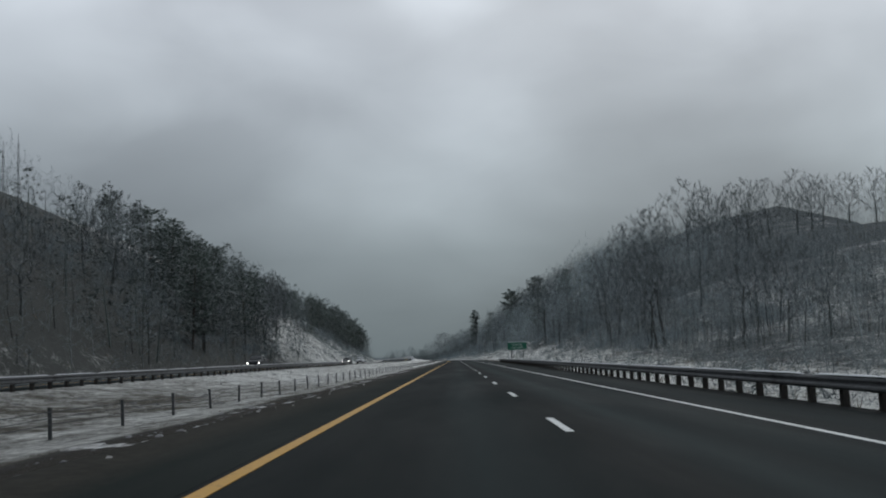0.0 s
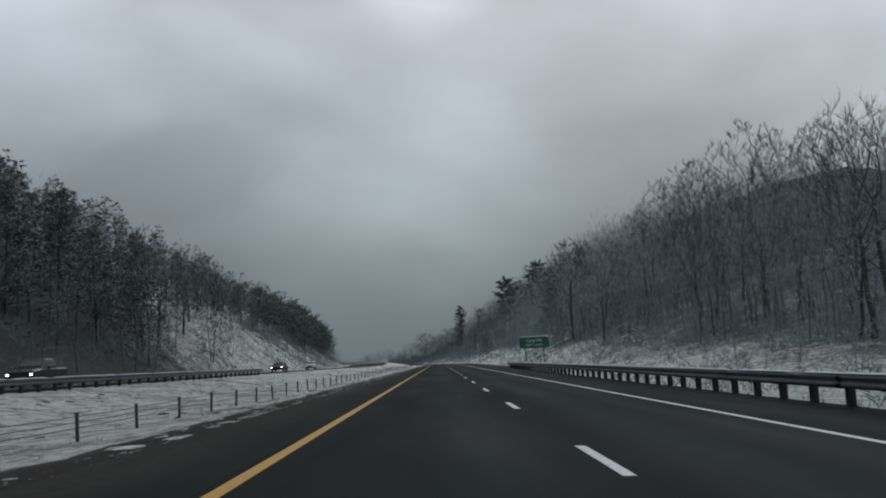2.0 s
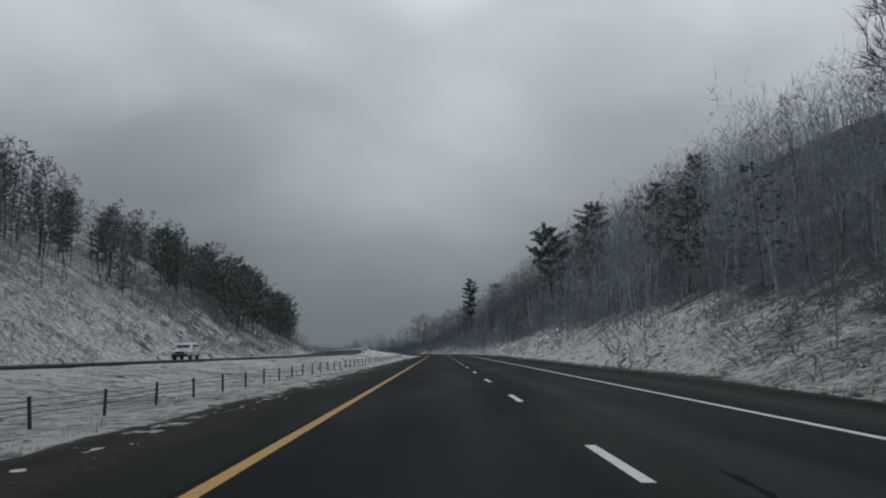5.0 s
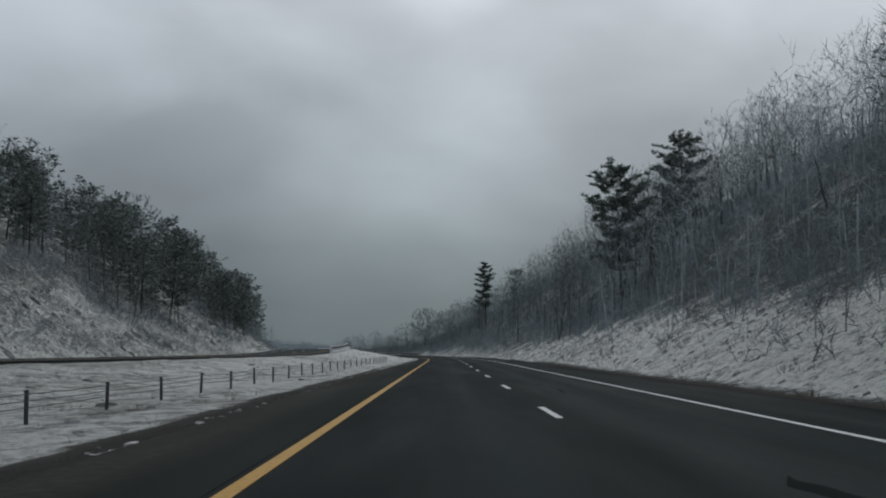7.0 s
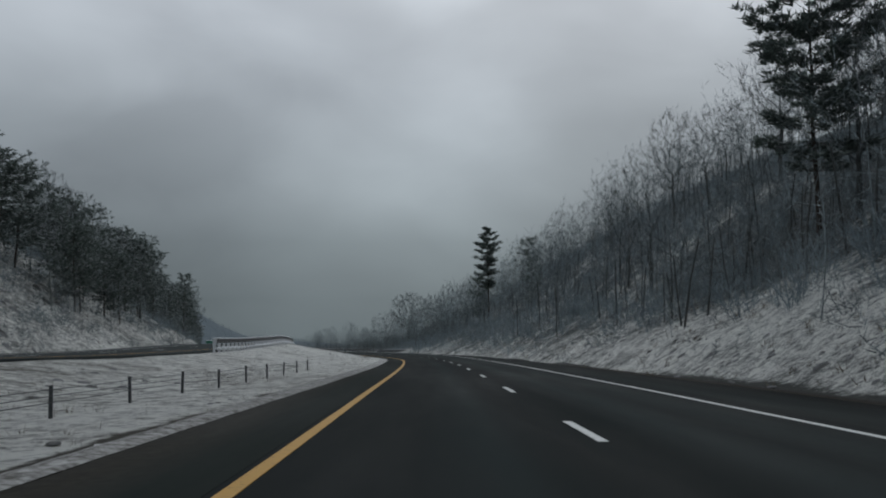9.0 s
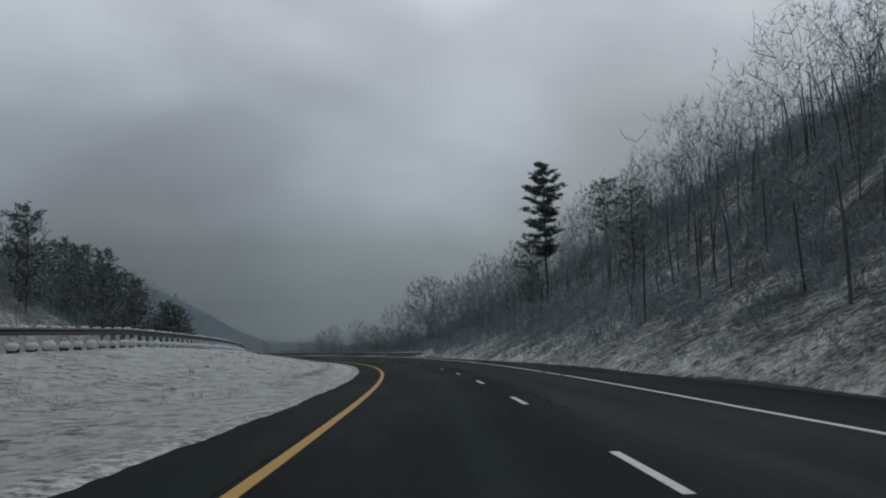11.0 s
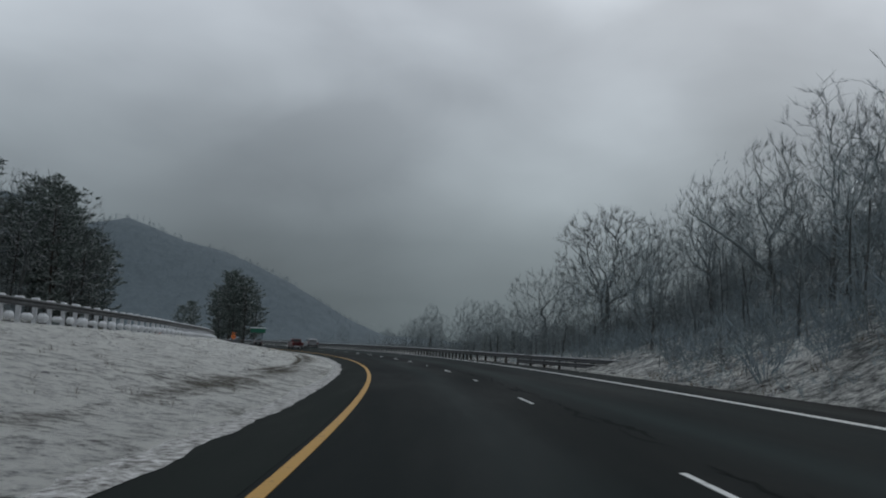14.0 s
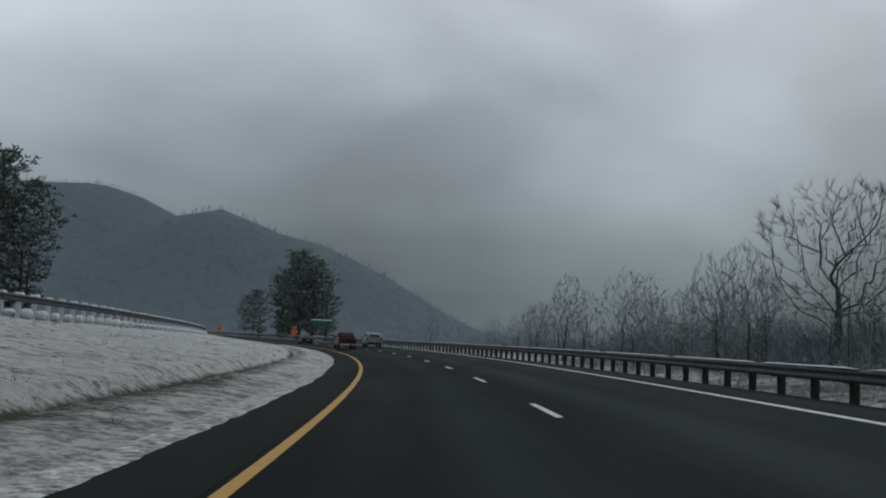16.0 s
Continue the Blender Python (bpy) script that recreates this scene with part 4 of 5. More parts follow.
mass("brush", SCRUB, T_BRUSH, spots(1000, (190, 430), (-50, -35.4), lambda s, d: wob(s, d, 7, 5.5) > -0.25, (0.35, 1.0)) + spots(800, (298, 385), (-52, -36.0), lambda s, d: wob(s, d, 9, 1.5) > -0.3, (0.5, 1.5)), "low frosted scrub on the open far slope", "scrub")
mass("brush", SCRUB, T_BRUSH, spots(700, (60, 610), (-56, -35.6), lambda s, d: wob(s, d, 13, 5.0) > -0.2, (0.5, 1.5)), "frosted scrub along the far slope", "scrub")
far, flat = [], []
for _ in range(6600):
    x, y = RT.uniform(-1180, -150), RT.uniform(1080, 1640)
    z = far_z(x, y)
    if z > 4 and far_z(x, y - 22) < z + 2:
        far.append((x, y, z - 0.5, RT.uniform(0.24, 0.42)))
for _ in range(280):
    x, y = RT.uniform(-420, 160), RT.uniform(600, 1000)
    s, d = sd_of(x, y)
    if s < 985 and (-62 < d < 24 or (d > 0 and RT.random() < 0.5)):
        continue
    z = far_z(x, y) if abs(d) > 175 or s > 980 else ground_z(s, d)
    flat.append((x, y, z - 0.3, RT.uniform(0.45, 0.8)))
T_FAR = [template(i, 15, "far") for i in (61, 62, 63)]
mass("far_woods", FAR_HAZE_BARK, T_FAR, far, "distant woods on the mountain beyond the bend, haze painted into their colour", "woods")
mass("valley_woods", FROSTY_MIST_WOODS, T_BARE, flat, "leafless trees on the valley floor beyond the bend", "woods", 12)

# dry grass standing out of the snow
T_TUFT = []
for q in range(5):
    Rq = random.Random(80 + q)
    tv_, tf_ = [], []
    for i in range(9):
        a0 = Vector((Rq.uniform(-0.12, 0.12), Rq.uniform(-0.12, 0.12), -0.02))
        sliver(tv_, tf_, a0, a0 + Vector((Rq.uniform(-0.16, 0.16), Rq.uniform(-0.16, 0.16), Rq.uniform(0.10, 0.30))), 0.010, Rq)
    T_TUFT.append((np.array(tv_, dtype=np.float32), np.array(tf_, dtype=np.int32)))
mass("grass_tufts", DRY_GRASS, T_TUFT, spots(7500, (0, 560), (-20, -6.3), lambda s, d: wob(s, d, 5, 9.0) > -0.2, (0.4, 1.1)), "dry grass tufts poking through the median snow", "grass")
mass("grass_tufts", DRY_GRASS, T_TUFT, spots(7000, (20, 540), (7.9, 22), lambda s, d: (s < 476 or d > 12.5) and wob(s, d, 4, 3.0) > -0.15, (0.6, 2.0)), "dry grass and stalks on the snowy bank", "grass")
mass("grass_tufts", DRY_GRASS, T_TUFT, spots(2500, (60, 560), (-60, -35.6), lambda s, d: wob(s, d, 4, 5.0) > -0.1, (0.8, 2.4)), "dry grass and stalks on the far bank", "grass")

scatter(32, (90, 218), (17, 42), right_wood, BARE, (10, 16), "tall leafless tree with frosted twigs on the slope", "tree", "bare_tree", "bare trees on the near slope")
scatter(14, (218, 325), (23, 46), right_wood, RIMED, (7, 10), "tall bare tree white with rime on the slope", "tree", "bare_tree", "bare trees on the near slope")
scatter(18, (325, 398), (19, 46), right_wood, BARE, (11, 16), "tall leafless tree with frosted twigs on the slope", "tree", "bare_tree", "bare trees on the near slope")
scatter(22, (425, 505), (17, 40), right_wood, RIMED, (7, 11), "tall leafless tree with frosted twigs on the slope", "tree", "bare_tree", "bare trees on the near slope")
scatter(36, (440, 545), (9.5, 24), lambda s, d: d > float(np.interp(s, [440, 468, 485, 545], [13, 14, 16, 17])), DUSTED, (4, 8.5), "small frosted tree on the low bank by the bend", "tree", "bare_tree", "bare trees on the low bank")
scatter(18, (560, 660), (20, 44), lambda s, d: True, DUSTED, (4, 8), "small frosted tree beyond the rail", "tree", "bare_tree", "bare trees beyond the rail")
scatter(38, (60, 570), (-60, -36), left_wood, SOLID, (10, 15), "leafless grey tree on the far slope", "tree", "bare_tree", "bare trees on the far slope")
scatter(16, (195, 345), (-68, -46.0), left_pines, SPREADING + PINES[:1], (6.5, 10), "dark green pine with snow on its boughs on the far slope", "pine tree", "pine_tree", "pines on the far slope")
scatter(28, (330, 432), (-56, -38.5), left_pines, SPREADING, (8, 12.5), "spreading pine with snow on its boughs on the far bank", "pine tree", "pine_tree", "pines on the far slope")
scatter(28, (400, 585), (-70, -36.5), left_pines, PINES, (9, 15), "dark green pine on the far slope", "pine tree", "pine_tree", "pines on the far slope")
scatter(14, (130, 230), (-60, -36.5), left_pines, PINES, (10, 15), "dark green pine on the far slope", "pine tree", "pine_tree", "pines on the far slope")
scatter(3, (210, 380), (18, 45), right_wood, PINES, (8, 12), "dark green pine on the near slope", "pine tree", "pine_tree", "pines on the near slope")

# ---------------------------------------------------------------- roadside things


def part(name, bm, material, parent, label=""):
    """One bmesh as one mesh object under a thing or a part."""
    me = bpy.data.meshes.new(name)
    bm.to_mesh(me)
    bm.free()
    me.materials.append(material)
    ob = new(name, me)
    ob.parent = parent
    if label:
        ob["label"] = label
    return ob


def box(bm, cx, cy, cz, sx, sy, sz, bevel=0.0, rot=None):
    m = Matrix.Translation((cx, cy, cz))
    if rot is not None:
        m = m @ rot
    g = bmesh.ops.create_cube(bm, size=1.0, matrix=m @ Matrix.Diagonal((sx, sy, sz, 1)))
    if bevel > 0:
        edges = list({e for v in g["verts"] for e in v.link_edges})
        bmesh.ops.bevel(bm, geom=edges, offset=bevel, segments=1, affect="EDGES", profile=0.5)
    return bm


def bar(name, sx, sy, sz, at, material, parent, label="", bevel=0.0):
    return part(name, box(bmesh.new(), *at, sx, sy, sz, bevel), material, parent, label)


def cyl(bm, a, b, r1, r2, sides=10):
    a, b = Vector(a), Vector(b)
    m = Matrix.Translation((a + b) / 2) @ (b - a).to_track_quat("Z", "Y").to_matrix().to_4x4()
    bmesh.ops.create_cone(bm, cap_ends=True, segments=sides, radius1=r1, radius2=r2, depth=(b - a).length, matrix=m)
    return bm


def shared(name, me, parent, m, label=""):
    ob = new(name, me)
    ob.parent = parent
    ob.matrix_basis = m
    if label:
        ob["label"] = label
    return ob


def mesh_of(name, bm, material):
    me = bpy.data.meshes.new(name)
    bm.to_mesh(me)
    bm.free()
    me.materials.append(material)
    return me


W_PROFILE = [(0.000, -0.155), (0.035, -0.135), (0.080, -0.100), (0.080, -0.060), (0.025, -0.020), (0.025, 0.020), (0.080, 0.060), (0.080, 0.100), (0.035, 0.135), (0.000, 0.155)]


def beam_mesh(name, stations, offset, z_of, side, material):
    """A corrugated rail through stations; side 1: its face looks to smaller d."""
    verts, faces = [], []
    thick = 0.006
    ring = [(q, w) for q, w in W_PROFILE] + [(q - thick - 0.004, w) for q, w in reversed(W_PROFILE)]
    n = len(ring)
    for s in stations:
        d, z = offset(s), z_of(s)
        for q, w in ring:
            x, y = plan(s, d - side * q)
            verts.append((x, y, z + w))
    for i in range(len(stations) - 1):
        for j in range(n):
            k = (j + 1) % n
            faces.append((i * n + j, i * n + k, (i + 1) * n + k, (i + 1) * n + j))
    faces.append(tuple(range(n)))
    faces.append(tuple((len(stations) - 1) * n + j for j in reversed(range(n))))
    me = bpy.data.meshes.new(name)
    me.from_pydata(verts, [], faces)
    me.materials.append(material)
    return me


def guard_rail(s0, s1, offset, base, side, label, beam_mat, post_mat, snow=True, top=0.72, post_w=0.15, rub=None, block_mat=None, proud=0.0, caps=False):
    """A W-beam rail on posts from s0 to s1; offset(s): its line, base(s): the ground under it."""
    root = tagged(empty("guard_rail", (0, 0, 0)), label, "guard rail")
    bm = box(bmesh.new(), 0, 0, 0, post_w, 0.20, 1.30, 0.012)
    post = mesh_of("post", bm, post_mat)
    block = mesh_of("blockout", box(bmesh.new(), 0, 0, 0, 0.16, 0.15, 0.34, 0.01), block_mat or post_mat)
    if caps:
        cap = mesh_of("snow_cap", box(bmesh.new(), 0, 0, 0, 0.34, 0.30, 0.13, 0.05), SNOW)
        drift = mesh_of("snow_drift", box(bmesh.new(), 0, 0, 0, 0.44, 0.40, 0.34, 0.12), SNOW)
    R = random.Random(int(s0) + 7)
    zc = lambda s: base(s) + top - 0.155
    s = s0 + 0.3
    while s < s1:
        d = offset(s)
        x, y = plan(s, d + side * 0.24)
        rz = Matrix.Rotation(heading(s), 4, "Z")
        lean = Matrix.Rotation(R.uniform(-0.015, 0.015), 4, "X") @ Matrix.Rotation(R.uniform(-0.02, 0.02), 4, "Y")
        shared("post", post, root, Matrix.Translation((x, y, base(s) + top - 0.68 + proud)) @ rz @ lean)
        if caps and s < 640:
            grow = Matrix.Diagonal((R.uniform(0.75, 1.2), R.uniform(0.8, 1.2), R.uniform(0.6, 1.3), 1))
            shared("snow_cap", cap, root, Matrix.Translation((x, y, base(s) + top - 0.02 + proud)) @ rz @ grow)
            x, y = plan(s, d - side * 0.10)
            shared("snow_drift", drift, root, Matrix.Translation((x, y, base(s) + 0.22)) @ rz @ grow)
        x, y = plan(s, d + side * 0.10)
        shared("blockout", block, root, Matrix.Translation((x, y, zc(s))) @ rz)
        s = station(metres(s) + 1.905)
    s = s0
    while s < s1 - 0.5:
        e = min(s + 7.62, s1)
        st = list(np.linspace(s, e + (0.25 if e < s1 else 0), 6))
        ob = new("rail_panel", beam_mesh("rail_panel", st, offset, zc, side, beam_mat))
        ob.parent = root
        s = e
    if rub:
        st = list(np.arange(rub[0], rub[1], 1.9))
        ob = new("rub_rail", beam_mesh("rub_rail", st, lambda q: offset(q) - 0.02 * side, lambda q: zc(q) - 0.36, side, beam_mat))
        ob.parent = root
    if snow:
        # a broken ridge of snow along the top edge
        s = s0 + 0.1
        verts, faces = [], []
        while s < s1 - 1:
            run = R.uniform(4, 14)
            st = np.arange(s, min(s + run, s1), 0.32)
            if len(st) > 2:
                b0 = len(verts)
                for i, q in enumerate(st):
                    f = min(1.0, i / 1.5, (len(st) - 1 - i) / 1.5) * R.uniform(0.75, 1.1) + 0.05
                    hh, ww = 0.034 * f, 0.058 * (0.6 + 0.4 * f)
                    z = zc(q) + 0.150
                    for dd, zz in ((-ww, -0.004), (-ww * 0.75, hh * 0.65), (0.0, hh), (ww * 0.75, hh * 0.6), (ww, -0.004)):
                        verts.append((*plan(q, offset(q) + dd - side * 0.015), z + zz))
                for i in range(len(st) - 1):
                    for j in range(5):
                        k = (j + 1) % 5
                        faces.append((b0 + i * 5 + j, b0 + i * 5 + k, b0 + (i + 1) * 5 + k, b0 + (i + 1) * 5 + j))
            s += run + R.uniform(0.05, 0.35)
        mesh_object("snow_cap", verts, faces, SNOW, root, True)["label"] = "broken ridge of white snow"
    return root


guard_rail(-60, 177, lambda s: 6.55, lambda s: road_z(s, 6.9) - 0.02, 1, "galvanised guard rail on dark posts capped with snow beside the shoulder", STEEL, TIMBER)
guard_rail(481, 800, lambda s: 7.1 + 8.4 * min(max((508 - s) / 25.5, 0), 1) ** 1.35, lambda s: float(np.interp(s, [480, 507, 530, 560, 620], [-0.42, -0.14, -0.06, 0.0, 0.05])), 1, "long curving guard rail beside the bend with a flared end",
           STEEL, TIMBER, True, 0.72, 0.15, (483, 500))
guard_rail(-40, 167, lambda s: -20.5, lambda s: opp_z(s) - 0.02, -1, "snow-topped guard rail beside the oncoming carriageway", STEEL, TIMBER, True, 0.54)
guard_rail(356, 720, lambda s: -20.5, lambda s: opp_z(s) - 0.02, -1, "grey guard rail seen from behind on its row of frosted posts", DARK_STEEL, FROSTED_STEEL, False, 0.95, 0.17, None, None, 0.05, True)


def cable_fence(s0, s1, d, gap):
    root = tagged(empty("cable_barrier"), "low steel cable barrier on thin posts in the snowy median", "barrier")
    bm = box(bmesh.new(), 0, 0, 0.10, 0.07, 0.05, 1.0, 0.008)
    box(bm, 0, 0, 0.605, 0.085, 0.062, 0.02)
    post = mesh_of("post", bm, DARK_STEEL)
    R = random.Random(3)
    tops = []
    for i in range(int((s1 - s0) / gap)):
        s = s0 + gap * i
        z = ground_z(s, d)
        shared("post", post, root, Matrix.Translation((*plan(s, d), z)) @ Matrix.Rotation(heading(s), 4, "Z") @ Euler((R.uniform(-0.05, 0.05), R.uniform(-0.05, 0.05), 0)).to_matrix().to_4x4())
        tops.append((s, z))
    for h in (0.30, 0.42, 0.54):
        v, f = [], []
        pts = []
        for (s, z), (s2, z2) in zip(tops, tops[1:] + [tops[-1]]):
            pts.append(Vector((*plan(s, d + 0.035), z + h)))
            if s2 > s:
                pts.append(Vector((*plan((s + s2) / 2, d + 0.035), (z + z2) / 2 + h - 0.012)))
        tube(v, f, pts, [0.011] * len(pts), 4)
        mesh_object("cable", v, f, DARK_STEEL, root)
    return root


cable_fence(2, 346, -9.5, 4.0)


def text_mesh(body, size, material, name="lettering"):
    cu = bpy.data.curves.new(name, "FONT")
    cu.body, cu.size, cu.align_x, cu.align_y = body, size, "CENTER", "CENTER"
    cu.extrude = 0.004
    tmp = bpy.data.objects.new(name, cu)
    scene.collection.objects.link(tmp)
    me = bpy.data.meshes.new_from_object(tmp.evaluated_get(bpy.context.evaluated_depsgraph_get()))
    bpy.data.objects.remove(tmp)
    me.materials.append(material)
    return me


SIGN_GREEN = metal_material("sign_green", (0.004, 0.105, 0.062), 0.45, 0.0, 0.3)
SIGN_WHITE = paint_material("sign_white", (0.62, 0.66, 0.64), 0.06)
SIGN_ORANGE = metal_material("sign_orange", (0.75, 0.18, 0.03), 0.5, 0.0, 0.2)
ALU = metal_material("aluminium", (0.35, 0.36, 0.37), 0.5, 0.8)


def place_sign():
    """The green guide sign on two steel posts."""
    x, y = 10.6, 184.6
    s, d = sd_of(x, y)
    g = min(ground_z(s, d - 1.2), ground_z(s, d + 1.2))
    root = tagged(empty("guide_sign", (x, y, 0), radians(2)), "green motorway guide sign with white words and frost along its edges", "road sign")
    w, h, zc = 3.75, 1.5, 2.86
    bm = box(bmesh.new(), 0, 0, zc, w, 0.03, h, 0.0)
    edges = [e for e in bm.edges if abs(e.verts[0].co.x - e.verts[1].co.x) < 1e-4 and abs(e.verts[0].co.z - e.verts[1].co.z) < 1e-4]
    bmesh.ops.bevel(bm, geom=edges, offset=0.16, segments=5, affect="EDGES", profile=0.5)
    board = part("board", bm, SIGN_GREEN, root, "green board")
    for px in (-1.15, 1.15):
        bar("post", 0.10, 0.12, zc + h / 2 - 0.1 - g + 0.4, (px, 0.09, (g - 0.4 + zc + h / 2 - 0.1) / 2), DARK_STEEL, root, "dark steel post")
    for zz in (zc - 0.5, zc + 0.5):
        bar("stiffener", w - 0.2, 0.05, 0.06, (0, 0.042, zz), ALU, root)
    for body, size, zz in (("Caryville", 0.56, zc + 0.22), ("NEXT 2 EXITS", 0.36, zc - 0.38)):
        ob = new("lettering", text_mesh(body, size, SIGN_WHITE))
        ob.parent = board
        ob.matrix_basis = pose(0, -0.020, zz, 90, 0, 0)
        ob["label"] = "white lettering"
    # frost blown on to the top and one end
    R = random.Random(5)
    bm = bmesh.new()
    n = 26
    low = [0.04 + 0.05 * R.random() for _ in range(n)]
    for i in range(n - 1):
        xa, xb = -w / 2 + 0.06 + (w - 0.1) * i / (n - 1), -w / 2 + 0.06 + (w - 0.1) * (i + 1) / (n - 1)
        extra = lambda q: 0.01 + 0.16 * max(0, (q - w * 0.33) / (w * 0.17)) ** 1.6
        za, zb = zc + h / 2 - low[i] - extra(xa), zc + h / 2 - low[i + 1] - extra(xb)
        top = zc + h / 2 + 0.025
        vs = [bm.verts.new(p) for p in ((xa, -0.022, za), (xb, -0.022, zb), (xb, -0.026, top), (xa, -0.026, top), (xb, 0.02, top), (xa, 0.02, top))]
        bm.faces.new(vs[:4])
        bm.faces.new((vs[3], vs[2], vs[4], vs[5]))
    part("frost", bm, SNOW, root, "crust of frost")
    return root


place_sign()


def orange_sign(s, d, label):
    x, y = plan(s, d)
    g = ground_z(s, d)
    root = tagged(empty("work_zone_sign", (x, y, g), heading(s)), label, "road sign", "orange work signs")
    m = Matrix.Rotation(radians(45), 4, "Y")
    board = part("board", box(bmesh.new(), 0, 0, 2.3, 1.2, 0.02, 1.2, 0.0, m), SIGN_ORANGE, root, "orange diamond board")
    for k in range(2):
        bar("bar", 0.75 - 0.2 * k, 0.012, 0.12, (0, -0.017, 2.40 - 0.24 * k), TIMBER, board, "black bar")
    bar("post", 0.09, 0.09, 2.6, (0, 0.06, 1.15), DARK_STEEL, root)
    for k in (-1, 1):
        part("flag", box(bmesh.new(), 0.35 * k, 0.02, 3.35, 0.42, 0.015, 0.36, 0.0, Matrix.Rotation(0.5 * k, 4, "Y")), SIGN_ORANGE, root, "orange flag")
    return root


orange_sign(780, 8.3, "orange diamond work sign with flags behind the rail")
orange_sign(702, 8.8, "orange diamond work sign with flags behind the rail")


def far_sign():
    s, d = 681, 9.3
    x, y = plan(s, d)
    g = ground_z(s, d)
    root = tagged(empty("guide_sign", (x, y, 0), heading(s) + 0.1), "distant dark green guide sign with snow along its top", "road sign")
    bar("board", 4.3, 0.04, 1.15, (0, 0, 3.5), SIGN_GREEN, root, "green board", 0.015)
    for k in (-1.3, 1.3):
        bar("post", 0.12, 0.14, 3.8 - g, (k, 0.1, (3.8 + g) / 2), DARK_STEEL, root)
    bar("snow_cap", 4.3, 0.16, 0.22, (0, 0.02, 4.16), SNOW, root, "white snow", 0.06)


far_sign()


def masts():
    steel = DARK_STEEL
    for px, py, h in ((-145, 297.4, 38), (-140.8, 299, 38)):
        s, d = sd_of(px, py)
        g = ground_z(s, d)
        root = tagged(empty("radio_mast", (px, py, g)), "thin grey radio mast on the ridge", "mast", "masts on the ridge")
        bm = bmesh.new()
        for k in range(3):
            a = 2.094 * k
            cyl(bm, (0.45 * math.cos(a), 0.45 * math.sin(a), -1), (0.25 * math.cos(a), 0.25 * math.sin(a), h), 0.06, 0.05, 5)
        part("lattice_legs", bm, steel, root)
        bm = bmesh.new()
        for i in range(int(h / 1.5)):
            for k in range(3):
                a, b = 2.094 * k, 2.094 * (k + 1)
                cyl(bm, (0.42 * math.cos(a), 0.42 * math.sin(a), 1.5 * i), (0.42 * math.cos(b), 0.42 * math.sin(b), 1.5 * i + 1.5), 0.03, 0.03, 4)
        part("bracing", bm, steel, root)
        bar("antenna", 0.08, 0.08, 3.0, (0, 0, h + 1.4), steel, root)


masts()

# ---------------------------------------------------------------- vehicles
RED = metal_material("red_paint", (0.080, 0.011, 0.013), 0.32, 0.1, 0.25)
SILVER = metal_material("silver_paint", (0.32, 0.33, 0.34), 0.35, 0.4, 0.2)
DARKCAR = metal_material("dark_paint", (0.018, 0.020, 0.024), 0.3, 0.1, 0.2)
WHITECAR = metal_material("white_car_paint", (0.68, 0.69, 0.70), 0.35, 0.0, 0.15)
GLASS = metal_material("tinted_glass", (0.012, 0.014, 0.016), 0.08, 0.0, 0.0)
TYRE = metal_material("tyre_rubber", (0.015, 0.015, 0.016), 0.85, 0.0, 0.3)
RIM = metal_material("wheel_rim", (0.35, 0.35, 0.36), 0.4, 0.8, 0.2)
PLASTIC = metal_material("black_plastic", (0.022, 0.022, 0.024), 0.6, 0.0, 0.2)
CHROME = metal_material("chrome", (0.55, 0.56, 0.57), 0.2, 1.0, 0.1)
TAIL = metal_material("tail_lens", (0.20, 0.008, 0.008), 0.25, 0.0, 0.1)
PLATE = metal_material("plate", (0.5, 0.5, 0.48), 0.5, 0.0, 0.1)


def lamp_material():
    k = Mat("headlamp", (0.9, 0.9, 0.88), 0.2)
    k.b.inputs["Emission Color"].default_value = (1.0, 0.97, 0.9, 1)
    k.b.inputs["Emission Strength"].default_value = 5.0
    return k.m


LAMP = lamp_material()


def loft(sections, rounding=0.12):
    """A closed body through sections of (y, half width low, half width high, z low, z high)."""
    bm = bmesh.new()
    rings = []
    for y, wl, wh, z0, z1 in sections:
        r = min(rounding, (z1 - z0) * 0.45, wh * 0.45)
        pts = [(-wl + r, z0), (wl - r, z0), (wl, z0 + r), (wh + (wl - wh) * 0.15, z1 - r), (wh - r, z1), (-wh + r, z1), (-wh - (wl - wh) * 0.15, z1 - r), (-wl, z0 + r)]
        rings.append([bm.verts.new((px, y, pz)) for px, pz in pts])
    for a, b in zip(rings, rings[1:]):
        for j in range(8):
            k = (j + 1) % 8
            bm.faces.new((a[j], a[k], b[k], b[j]))
    bm.faces.new(list(reversed(rings[0])))
    bm.faces.new(rings[-1])
    bmesh.ops.recalc_face_normals(bm, faces=bm.faces)
    return bm


def wheel(parent, x, y, r, w):
    bm = bmesh.new()
    cyl(bm, (x - w / 2, y, r), (x + w / 2, y, r), r, r, 22)
    ed = [e for e in bm.edges if abs(e.verts[0].co.x - e.verts[1].co.x) < 1e-5]
    bmesh.ops.bevel(bm, geom=ed, offset=0.03, segments=2, affect="EDGES")
    root = part("wheel", bm, TYRE, parent, "black tyre")
    bm = bmesh.new()
    side = math.copysign(w / 2 + 0.006, x)
    cyl(bm, (x + side * 0.8, y, r), (x + side, y, r), r * 0.62, r * 0.58, 16)
    for k in range(5):
        a = 2 * math.pi * k / 5
        box(bm, x + side, y + math.cos(a) * r * 0.32, r + math.sin(a) * r * 0.32, 0.025, r * 0.14, r * 0.5, 0, Matrix.Rotation(math.pi / 2 - a, 4, "X"))
    part("rim", bm, RIM, root, "metal rim")


